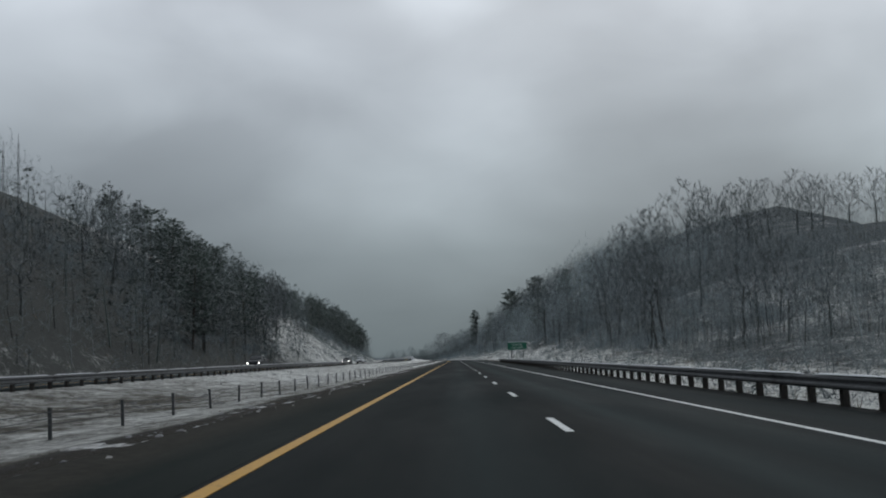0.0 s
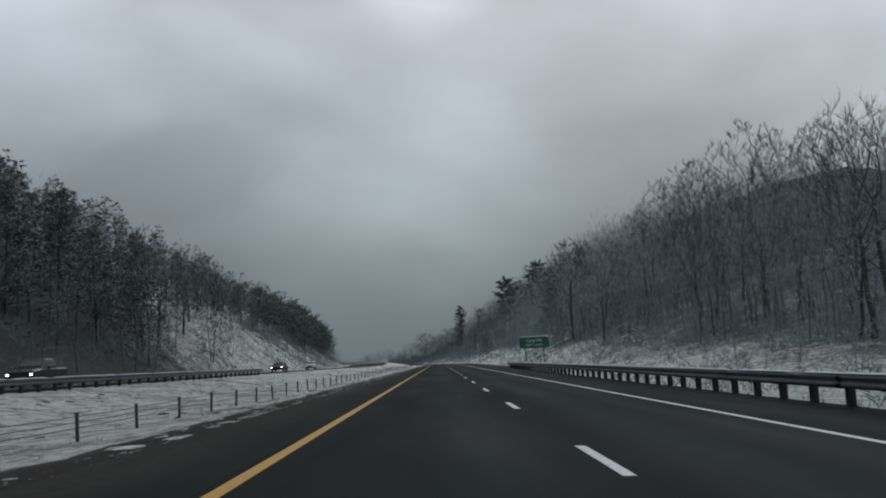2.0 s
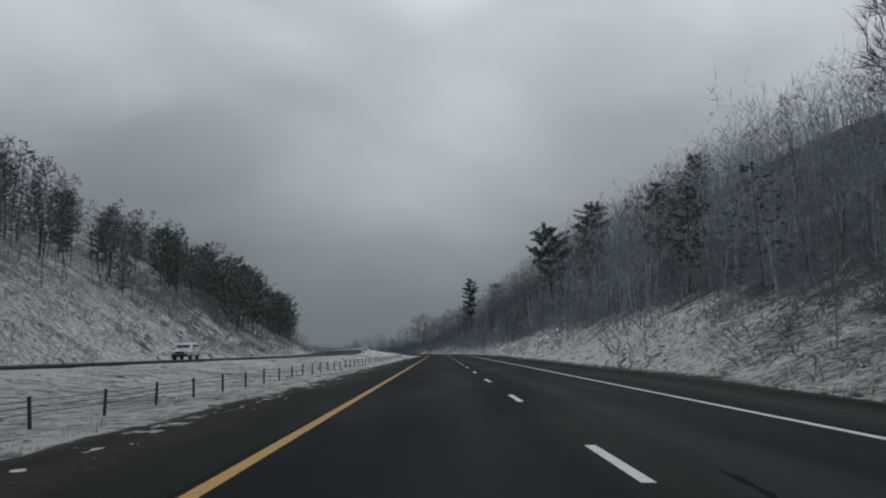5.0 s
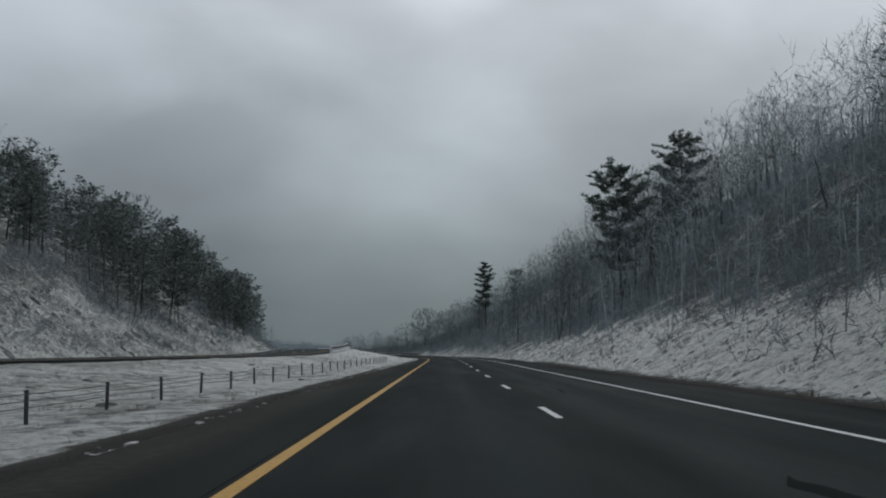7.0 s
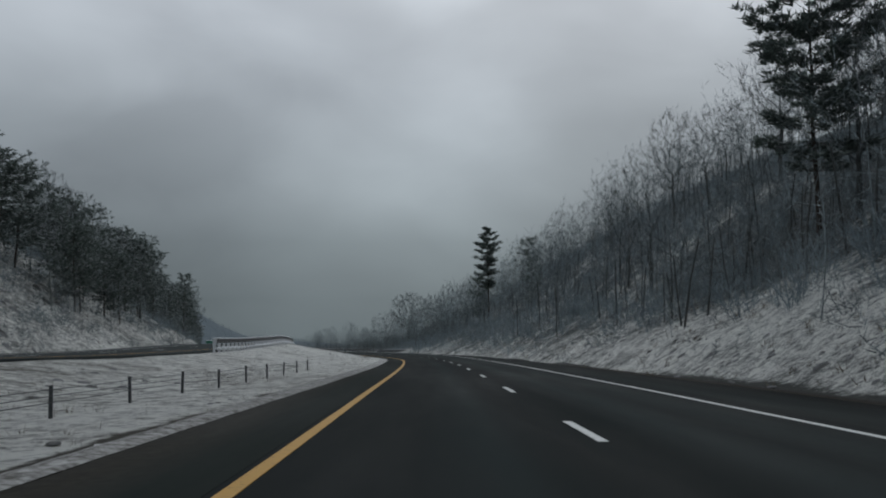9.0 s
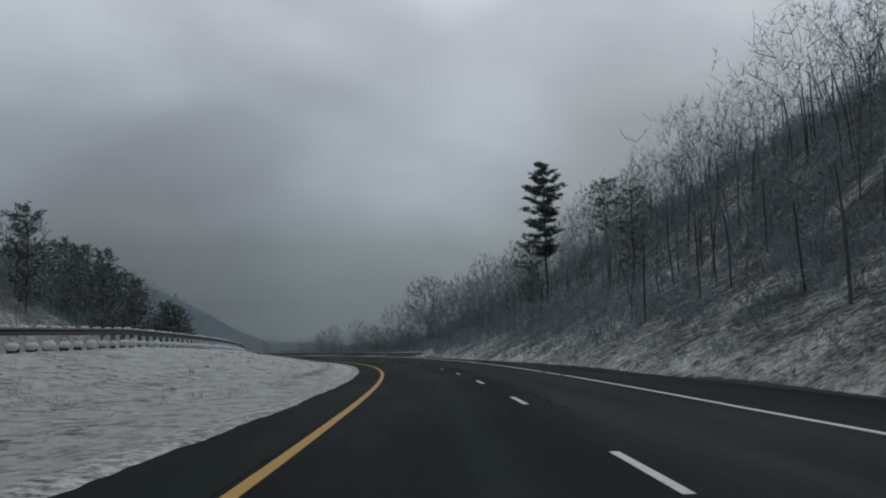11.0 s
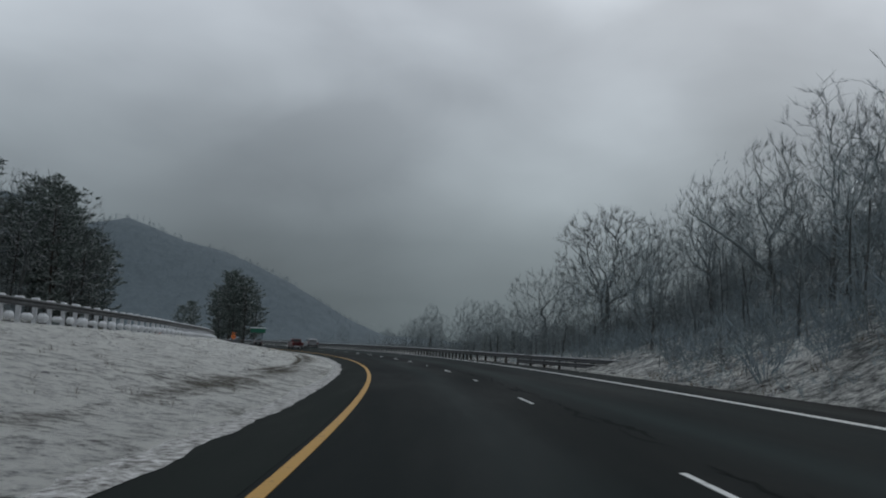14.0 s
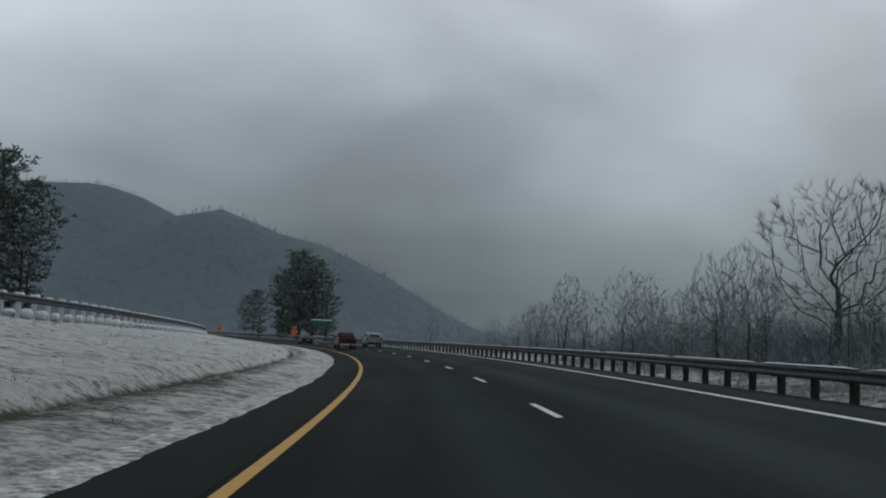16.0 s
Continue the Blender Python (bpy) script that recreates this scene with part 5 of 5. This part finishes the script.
def vehicle(name, label, kind, paint, s, d, toward=False, lights=False):
    z = road_z(s, d) + 0.01 if d > -10 else opp_z(s) + 0.03
    root = tagged(empty(name, (*plan(s, d), z), heading(s) + (math.pi if toward else 0)), label, "car" if name == "car" else name.replace("_", " "))
    if kind == "pickup":
        L, W, H, r, wb = 5.6, 0.99, 1.88, 0.40, 1.75
        part("body", loft([(-2.78, 0.93, 0.95, 0.52, 1.20), (-2.70, 0.98, 0.99, 0.42, 1.24), (0.3, 0.99, 0.99, 0.36, 1.26), (1.6, 0.99, 0.97, 0.36, 1.22), (2.65, 0.96, 0.90, 0.40, 1.10), (2.80, 0.86, 0.80, 0.48, 1.0)]), paint, root)
        part("cab", loft([(-0.95, 0.93, 0.78, 1.18, 1.80), (-0.80, 0.94, 0.80, 1.18, 1.87), (0.55, 0.94, 0.80, 1.18, 1.88), (1.35, 0.93, 0.86, 1.18, 1.26)]), paint, root)
        win = [("rear_window", (0, -0.97, 1.55), (1.30, 0.02, 0.36)), ("windscreen", (0, 0.98, 1.52), (1.45, 0.02, 0.50))]
        rear_y, front_y = -2.79, 2.81
        bar("tailgate", 1.60, 0.05, 0.52, (0, -2.80, 0.97), paint, root, "", 0.03)
    elif kind == "suv":
        L, W, H, r, wb = 4.7, 0.93, 1.70, 0.36, 1.40
        part("body", loft([(-2.32, 0.84, 0.82, 0.42, 1.02), (-2.22, 0.92, 0.90, 0.34, 1.08), (0.6, 0.93, 0.91, 0.30, 1.06), (2.2, 0.91, 0.86, 0.32, 0.92), (2.36, 0.80, 0.76, 0.42, 0.82)]), paint, root)
        part("cab", loft([(-2.22, 0.86, 0.62, 1.02, 1.52), (-1.95, 0.88, 0.68, 1.02, 1.68), (0.0, 0.88, 0.70, 1.02, 1.70), (0.45, 0.88, 0.70, 1.02, 1.64), (1.30, 0.88, 0.82, 0.98, 1.06)]), paint, root)
        win = [("rear_window", (0, -2.20, 1.38), (1.18, 0.02, 0.34)), ("windscreen", (0, 0.90, 1.36), (1.35, 0.02, 0.48))]
        rear_y, front_y = -2.33, 2.37
    else:
        L, W, H, r, wb = 4.8, 0.91, 1.45, 0.33, 1.38
        part("body", loft([(-2.40, 0.82, 0.80, 0.40, 0.92), (-2.30, 0.90, 0.88, 0.30, 0.98), (0.4, 0.91, 0.89, 0.26, 0.95), (2.2, 0.89, 0.84, 0.28, 0.80), (2.40, 0.78, 0.74, 0.36, 0.70)]), paint, root)
        part("cab", loft([(-1.85, 0.82, 0.70, 0.92, 0.98), (-1.05, 0.84, 0.62, 0.92, 1.40), (0.1, 0.84, 0.64, 0.92, 1.45), (1.15, 0.84, 0.78, 0.90, 0.96)]), paint, root)
        win = [("rear_window", (0, -1.46, 1.21), (1.15, 0.02, 0.36)), ("windscreen", (0, 0.62, 1.22), (1.25, 0.02, 0.46))]
        rear_y, front_y = -2.41, 2.41
    for nm, at, size in win:
        back = nm == "rear_window"
        tilt = {"pickup": (-0.22, 0.95), "suv": (-0.42, 0.95), "sedan": (-1.05, 1.1)}[kind][0 if back else 1]
        part(nm, box(bmesh.new(), at[0], at[1] + (-0.035 if back else 0.07), at[2], *size, 0.004, Matrix.Rotation(tilt * (1 if back else 1), 4, "X")), GLASS, root, "dark tinted glass")
    cab_y = {"pickup": 0.0, "suv": -0.7, "sedan": -0.3}[kind]
    for k in (-1, 1):
        part("side_window", box(bmesh.new(), k * (W - 0.115), cab_y, H - 0.32, 0.02, 1.5 if kind != "suv" else 2.3, 0.30, 0.004, Matrix.Rotation(-0.22 * k, 4, "Y")), GLASS, root, "dark tinted glass")
        part("mirror", box(bmesh.new(), k * (W + 0.10), {"pickup": 0.75, "suv": 0.75, "sedan": 0.55}[kind], H * 0.66, 0.20, 0.10, 0.20 if kind == "pickup" else 0.14, 0.03), PLASTIC, root)
        part("tail_light", box(bmesh.new(), k * (W - 0.12), rear_y - 0.01, H * 0.55, 0.16, 0.05, 0.36 if kind != "sedan" else 0.18, 0.015), TAIL, root, "red tail light")
        part("headlight", box(bmesh.new(), k * (W - 0.22), front_y - 0.02, H * 0.44, 0.20, 0.06, 0.11, 0.02), LAMP if lights else CHROME, root, "lit headlight" if lights else "clear headlight")
        for y in (-wb, wb):
            wheel(root, k * (W - 0.12), y, r, 0.24)
    bar("rear_bumper", W * 1.86, 0.16, 0.20, (0, rear_y - 0.03, 0.50), CHROME if kind == "pickup" else PLASTIC, root, "", 0.03)
    bar("front_bumper", W * 1.84, 0.14, 0.22, (0, front_y + 0.01, 0.44), PLASTIC, root, "", 0.03)
    bar("grille", W * 1.0, 0.03, 0.22, (0, front_y + 0.015, H * 0.42), PLASTIC, root, "black grille", 0.008)
    plate = bar("plate", 0.31, 0.012, 0.155, (0, rear_y - 0.125 if kind != "sedan" else rear_y - 0.02, 0.52 if kind == "pickup" else 0.66), PLATE, root)
    return root


vehicle("pickup_truck", "dark red pickup truck driving ahead on the damp motorway", "pickup", RED, 594.2, -1.85)
vehicle("car", "silver SUV driving ahead in the other lane", "suv", SILVER, 599.2, 1.8)
vehicle("car", "dark sedan further ahead round the bend", "sedan", DARKCAR, 638.2, -1.8)
vehicle("pickup_truck", "black oncoming pickup truck with lit headlights", "pickup", DARKCAR, 130, -28.9, True, True)
vehicle("car", "dark oncoming sedan with lit headlights", "sedan", DARKCAR, 208, -25.5, True, True)
vehicle("car", "white oncoming SUV on the far carriageway", "suv", WHITECAR, 262, -28.8, True, False)

# ---------------------------------------------------------------- single trees that stand out


def tree_at(name, meshes, x, y, h, label, cat, turn=0.0, tilt=(0, 0), z=None, top=None):
    s, d = sd_of(x, y)
    if top is not None:
        h = (top - ground_z(s, d)) * (0.88 if name == "bare_tree" else 1.0)
    return plant(name, meshes, (x, y, (ground_z(s, d) if z is None else z) - 0.15), h / 18, turn, label, cat, "", tilt)


TALL_PINE = pine_meshes(79, 18, 0.33, 0.128, 0.58, 10, 20, 0.02, 0.52, 0.027, 0.11)
LEANING_PINE = pine_meshes(72, 18, 0.26, 0.255, 0.60, 12, 20, 0.02, 0.45, 0.028, 0.12)
BIG_OAK = bare_tree_meshes(73, 18, 0.38, 0.24, 620, 10, 0.02, 0.018, 0.011, None, 0.25)
SLIM_OAK = bare_tree_meshes(75, 18, 0.20, 0.34, 300, 10, 0.02, 0.012, 0.010, None, 0.35)
OPEN_TREE = bare_tree_meshes(74, 18, 0.46, 0.20, 460, 11, 0.02, 0.020, 0.0105, None, 0.40)
tree_at("pine_tree", TALL_PINE, 9.4, 479.5, 18.4, "tall slender pine standing above the bank", "pine tree", 0.4)
tree_at("pine_tree", PINES[2], 8.2, 488.5, 10.8, "younger pine beside the tall one", "pine tree", 2.0)
tree_at("pine_tree", PINES[3], 18.0, 484.5, 9.8, "dark pine higher on the bank", "pine tree", 1.0)
tree_at("pine_tree", LEANING_PINE, 21.0, 349.5, 0, "large pine leaning out over the slope", "pine tree", 1.2, (0.0, -0.10), None, 25.0)
tree_at("pine_tree", LEANING_PINE, 29.5, 352.3, 0, "large dark pine on the slope", "pine tree", 3.9, (0.0, -0.04), None, 30.0)
tree_at("pine_tree", PINES[2], 14.5, 447.7, 9.0, "small pine low on the bank", "pine tree", 0.7)
tree_at("pine_tree", PINES[1], 26.0, 344.3, 9.0, "dark pine on the ridge of the slope", "pine tree", 2.6)
tree_at("bare_tree", SOLID[0], 62.0, 250.0, 0, "tall spreading oak with snow on its boughs", "tree", 0.2, (0, 0), None, 50)
for i, (x, y, top) in enumerate(((79, 252, 49), (90, 246, 49.5), (100, 254, 49), (112, 248, 49), (70, 258, 46), (55, 262, 44), (50, 246, 41), (66, 246, 46), (74, 247, 47), (84, 250, 48), (95, 249, 48), (106, 251, 48.5), (118, 252, 48), (45, 252, 38))):
    tree_at("bare_tree", SOLID[i % 3], x, y, 0, "tall rounded bare tree along the hilltop", "tree", i * 1.9, (0, 0), None, top)
tree_at("bare_tree", SLIM_OAK, 17.5, 198.0, 0, "tall bare tree with snowy limbs at the slope's foot", "tree", 1.7, (0, 0), None, 20.3)
for i, (x, y, top) in enumerate(((7.4, 500, 19.2), (10.5, 503, 19.5), (3.0, 511, 18.9), (6.0, 508, 17.5), (-8.2, 556.5, 18.0), (-3.0, 553, 16.5), (-1.0, 528, 17.0), (2.2, 522, 18.5), (-4.5, 545, 16.0), (0.5, 538, 17.0))):
    tree_at("bare_tree", DUSTED[i % 3], x, y, 0, "tall frosted bare tree on the bank by the bend", "tree", i * 2.1, (0, 0), None, top)
for i, (x, y, h) in enumerate(((-19.5, 584, 3.6), (-22.0, 589, 4.2), (-12.0, 589, 4.0), (-24.5, 594, 3.4), (-9.5, 583, 4.4))):
    tree_at("pine_tree", PINES[2], x, y, h, "small snow-laden conifer behind the rail", "conifer", i * 1.7)
tree_at("bare_tree", OPEN_TREE, -15.4, 582.0, 11.8, "open-grown bare tree behind the rail", "tree", 0.6)
tree_at("bare_tree", BIG_OAK, -8.0, 557.5, 15.5, "bare forked tree on the low bank", "tree", 2.3)
for i, (x, y, h) in enumerate(((-36, 614, 9.0), (-34, 617, 8.0), (-31.2, 627, 11.0), (-28.5, 625, 10.0), (-25.5, 623, 9.0), (-20.5, 616, 9.5), (-18.0, 620, 9.0), (-41, 650, 9.5), (-47, 668, 9.0))):
    tree_at("bare_tree", DUSTED[(1, 0, 2)[i % 3]], x, y, h, "slim frosted tree on the flat beyond the bend", "tree", i * 1.1)
for i, (s, d, h) in enumerate(((732, 17, 24), (726, 20, 21), (740, 21, 23), (730, 25, 19), (745, 17, 18), (737, 19, 25), (728, 17, 18), (742, 25, 20), (722, 22, 14), (750, 20, 17), (735, 23, 22), (739, 16, 20), (778, 18, 15), (786, 22, 16), (792, 19, 14))):
    plant("pine_tree", PINES[(0, 2)[i % 2]], foot(s, d), h / 18, i * 1.3, "dark pine in the clump beyond the bend", "pine tree", "pines beyond the bend")
for i, (s, d, h) in enumerate(((548, -36, 13), (556, -38, 14), (565, -36.5, 12), (572, -40, 11), (541, -41, 14), (552, -44, 15), (562, -45, 15), (535, -37, 16), (578, -37, 15), (585, -36, 15), (588, -39, 18), (582, -41, 20), (591, -43, 19), (574, -44, 20), (544, -50, 21), (538, -46, 20),
                              (548, -38.5, 18), (557, -40, 20), (565, -41.5, 21), (598, -44, 21), (600, -38, 16), (594, -40, 17))):
    plant("pine_tree", PINES[(i + 1) % 4], foot(s, d), h / 18, i * 1.7, "dark pine at the end of the far slope", "pine tree", "pines at the end of the far slope")
for i, (s, d, h) in enumerate(((541, -36, 17), (549, -36.5, 16), (556, -43, 19), (532, -39, 17))):
    plant("bare_tree", BARE[i], foot(s, d), h / 18, i * 1.4, "tall bare tree among the pines of the far slope", "tree", "bare trees on the far slope")
fv, ff = [], []
tube(fv, ff, [Vector((4.5, 524.5, 4.6)), Vector((1.7, 522.4, 6.7)), Vector((-0.5, 519.9, 8.1)), Vector((-2.5, 518.6, 9.2)), Vector((-4.1, 517.0, 9.9))], [0.12, 0.115, 0.10, 0.08, 0.03], 7)
for k in range(14):
    a = Vector((-1.0, 519.6, 8.4)).lerp(Vector((-4.1, 517.0, 9.9)), k / 14)
    spike(fv, ff, a, a + Vector((random.uniform(-1.4, 0.4), random.uniform(-0.9, 0.9), random.uniform(-0.3, 1.0))), 0.03)
tagged(mesh_object("fallen_trunk", fv, ff, HAZY_WOODS), "snow-dusted broken trunk leaning across the wood", "fallen tree")

# ---------------------------------------------------------------- tar patches, cracks and clods


def tar_seam(s0, s1, d0, width, seed):
    """A ragged dark seam of tar and broken surface along the lane joint."""
    R = random.Random(seed)
    ss = np.arange(s0, s1, 0.35)
    ring_l, ring_r = [], []
    wander, w = 0.0, width * 0.5
    for i, s in enumerate(ss):
        wander = wander * 0.85 + R.uniform(-0.09, 0.09)
        w = max(0.015, min(width, w + R.uniform(-0.35, 0.35) * width))
        f = min(1.0, i / 2.0, (len(ss) - 1 - i) / 2.0) + 0.02
        ring_l.append((s, d0 + wander - w * f * R.uniform(0.5, 1.0)))
        ring_r.append((s, d0 + wander + w * f * R.uniform(0.5, 1.0)))
    verts = [(*plan(a, b), road_z(a, b) + 0.004) for p in zip(ring_l, ring_r) for a, b in p]
    faces = [(2 * i, 2 * i + 1, 2 * i + 3, 2 * i + 2) for i in range(len(ss) - 1)]
    ob = mesh_object("tar_seam", verts, faces, TAR, road)
    ob["label"] = "ragged black tar seam"


R = random.Random(12)
for s0, s1, d0, w in ((143, 150, 0.9, 0.20), (168, 173, 0.8, 0.15), (222, 229, 1.1, 0.22), (230, 238, 1.3, 0.18), (226, 232, 1.6, 0.12), (254, 262, 1.3, 0.14), (258, 263, 2.1, 0.10)):
    tar_seam(s0, s1, d0, w, R.random())
for k in range(64):
    # the joint between the lanes has broken up through the bend
    s0 = 366 + 1.75 * k + R.uniform(-1, 1)
    strong = 0.8 if s0 < 436 else 0.55
    tar_seam(s0, s0 + R.uniform(1.5, 5.0), 0.32 + R.uniform(0, 0.42) * strong, R.uniform(0.06, 0.20) * strong, R.random())
cv, cf = [], []
for k in range(110):
    s = R.uniform(0, 210)
    d = -5.35 - abs(R.gauss(0, 0.5))
    w = R.uniform(0.02, 0.05) * R.choice((0.5, 0.7, 1.0, 1.2))
    x, y = plan(s, d)
    z = (road_z(s, d) if d > -5.7 else ground_z(s, d)) + w * 0.2
    b = len(cv)
    ang = R.uniform(0, 6.28)
    for j in range(5):
        a = ang + 1.2566 * j
        q = w * R.uniform(0.7, 1.2)
        cv.append((x + math.cos(a) * q, y + math.sin(a) * q * 1.4, z - w * 0.3))
    for j in range(5):
        a = ang + 1.2566 * j + 0.6
        q = w * R.uniform(0.4, 0.8)
        cv.append((x + math.cos(a) * q, y + math.sin(a) * q, z + w * R.uniform(0.2, 0.5)))
    for j in range(5):
        k2 = (j + 1) % 5
        cf.extend([(b + j, b + k2, b + 5 + j), (b + k2, b + 5 + k2, b + 5 + j)])
    cf.append(tuple(b + 5 + j for j in range(5)))
tagged(mesh_object("snow_clods", cv, cf, DIRTY_SNOW), "scattered clods of dirty snow along the shoulder", "snow", kind="stuff")


# ---------------------------------------------------------------- stones, clods and snow lumps on the banks


def lumps(name, n, s_rng, d_rng, keep, size, flat, material, label, category, seed):
    """Low rounded clods resting on the ground, joined as one scatter."""
    R = random.Random(seed)
    v, f = [], []
    while n > 0:
        n -= 1
        s, d = R.uniform(*s_rng), R.uniform(*d_rng)
        if not keep(s, d):
            continue
        x, y = plan(s, d)
        z = ground_z(s, d)
        w = R.uniform(*size) * R.choice((0.6, 0.8, 1.0, 1.0, 1.5))
        b, a0 = len(v), R.uniform(0, 6.28)
        for q, zz in ((1.0, -0.12), (0.72, 0.55)):
            for j in range(6):
                a = a0 + 1.0472 * j + 0.5 * (q < 1)
                r = w * q * R.uniform(0.7, 1.2)
                px, py = x + math.cos(a) * r, y + math.sin(a) * r
                v.append((px, py, ground_z(s, d + math.cos(a) * r) + w * flat * zz * R.uniform(0.7, 1.3)))
        v.append((x, y, z + w * flat * 0.8))
        for j in range(6):
            k = (j + 1) % 6
            f.extend([(b + j, b + k, b + 6 + j), (b + k, b + 6 + k, b + 6 + j), (b + 6 + j, b + 6 + k, b + 12)])
    return tagged(mesh_object(name, v, f, material, None, True), label, category, kind="stuff")


CLOD = bark_material("earth_clods", (0.030, 0.029, 0.027), (0.090, 0.084, 0.076), 0.30)
lumps("bank_clods", 1500, (185, 520), (8.2, 20), lambda s, d: wob(s, d, 6, 4.4) > -0.25, (0.06, 0.20), 0.55, CLOD, "dark earth clods and stones half under snow on the bank", "stones", 31)
lumps("bank_stones", 700, (190, 430), (-46, -35.6), lambda s, d: wob(s, d, 6, 2.4) > 0.0 and d > -37 - 9 * (wob(s, d, 15, 1.4) + 0.5), (0.15, 0.50), 0.7, CLOD, "dark stones and earth showing through the snow of the far bank", "stones", 33)
lumps("verge_gravel", 1500, (0, 345), (-7.2, -5.78), lambda s, d: d > -5.9 - 1.3 * max(0.15, 1 - s / 330) , (0.02, 0.06), 0.6, CLOD, "dark gravel and mud clods along the verge", "gravel", 35)
lumps("slush_patches", 900, (0, 356), (-6.15, -5.76), lambda s, d: wob(s, d * 3, 4, 2.2) > -0.1, (0.03, 0.09), 0.26, VERGE_SNOW, "broken patches of slush along the verge", "snow", 36)
lumps("verge_patches", 520, (0, 215), (-7.3, -5.85), lambda s, d: wob(s, d * 4, 3, 4.2) > 0.0, (0.10, 0.30), 0.10, VERGE_SNOW, "thin ragged patches of snow on the muddy verge", "snow", 38)
lumps("median_clods", 900, (0, 330), (-19, -6.4), lambda s, d: wob(s, d, 5, 1.4) > 0.0, (0.06, 0.20), 0.4, CLOD, "dark clumps of earth and grass in the median", "clods", 32)

lumps("median_clods", 1300, (372, 640), (-19, -6.9), lambda s, d: wob(s, d, 5, 3.4) > -0.1, (0.03, 0.11), 0.35, CLOD, "dark specks of earth and grass in the snow of the median", "clods", 34)


def slush_edge():
    """A ragged lip of dirty snow lying on the edge of the asphalt."""
    R = random.Random(77)
    ss = np.arange(284, 640, 0.45)
    verts, faces = [], []
    w = 0.0
    for s in ss:
        w = 0.8 * w + R.uniform(-0.04, 0.04)
        grow = 0.72 * float(ease(s, 284, 335)) + 0.28 * float(ease(s, 340, 380))
        outer = -5.62 + (0.52 + w + R.uniform(-0.03, 0.04)) * grow
        for d, z in ((-6.1, -0.03), (-5.8, 0.045), (outer * 0.4 - 5.8 * 0.6, 0.04), (outer * 0.75 - 5.8 * 0.25, 0.034), (outer, 0.012)):
            verts.append((*plan(s, d), road_z(s, max(d, -5.7)) + z * (0.7 + 0.6 * R.random())))
    for i in range(len(ss) - 1):
        for j in range(4):
            faces.append((i * 5 + j, i * 5 + j + 1, i * 5 + j + 6, i * 5 + j + 5))
    return tagged(mesh_object("slush_edge", verts, faces, LIP.m, None, True), "ragged lip of dirty snow along the asphalt", "snow", kind="stuff")


slush_edge()
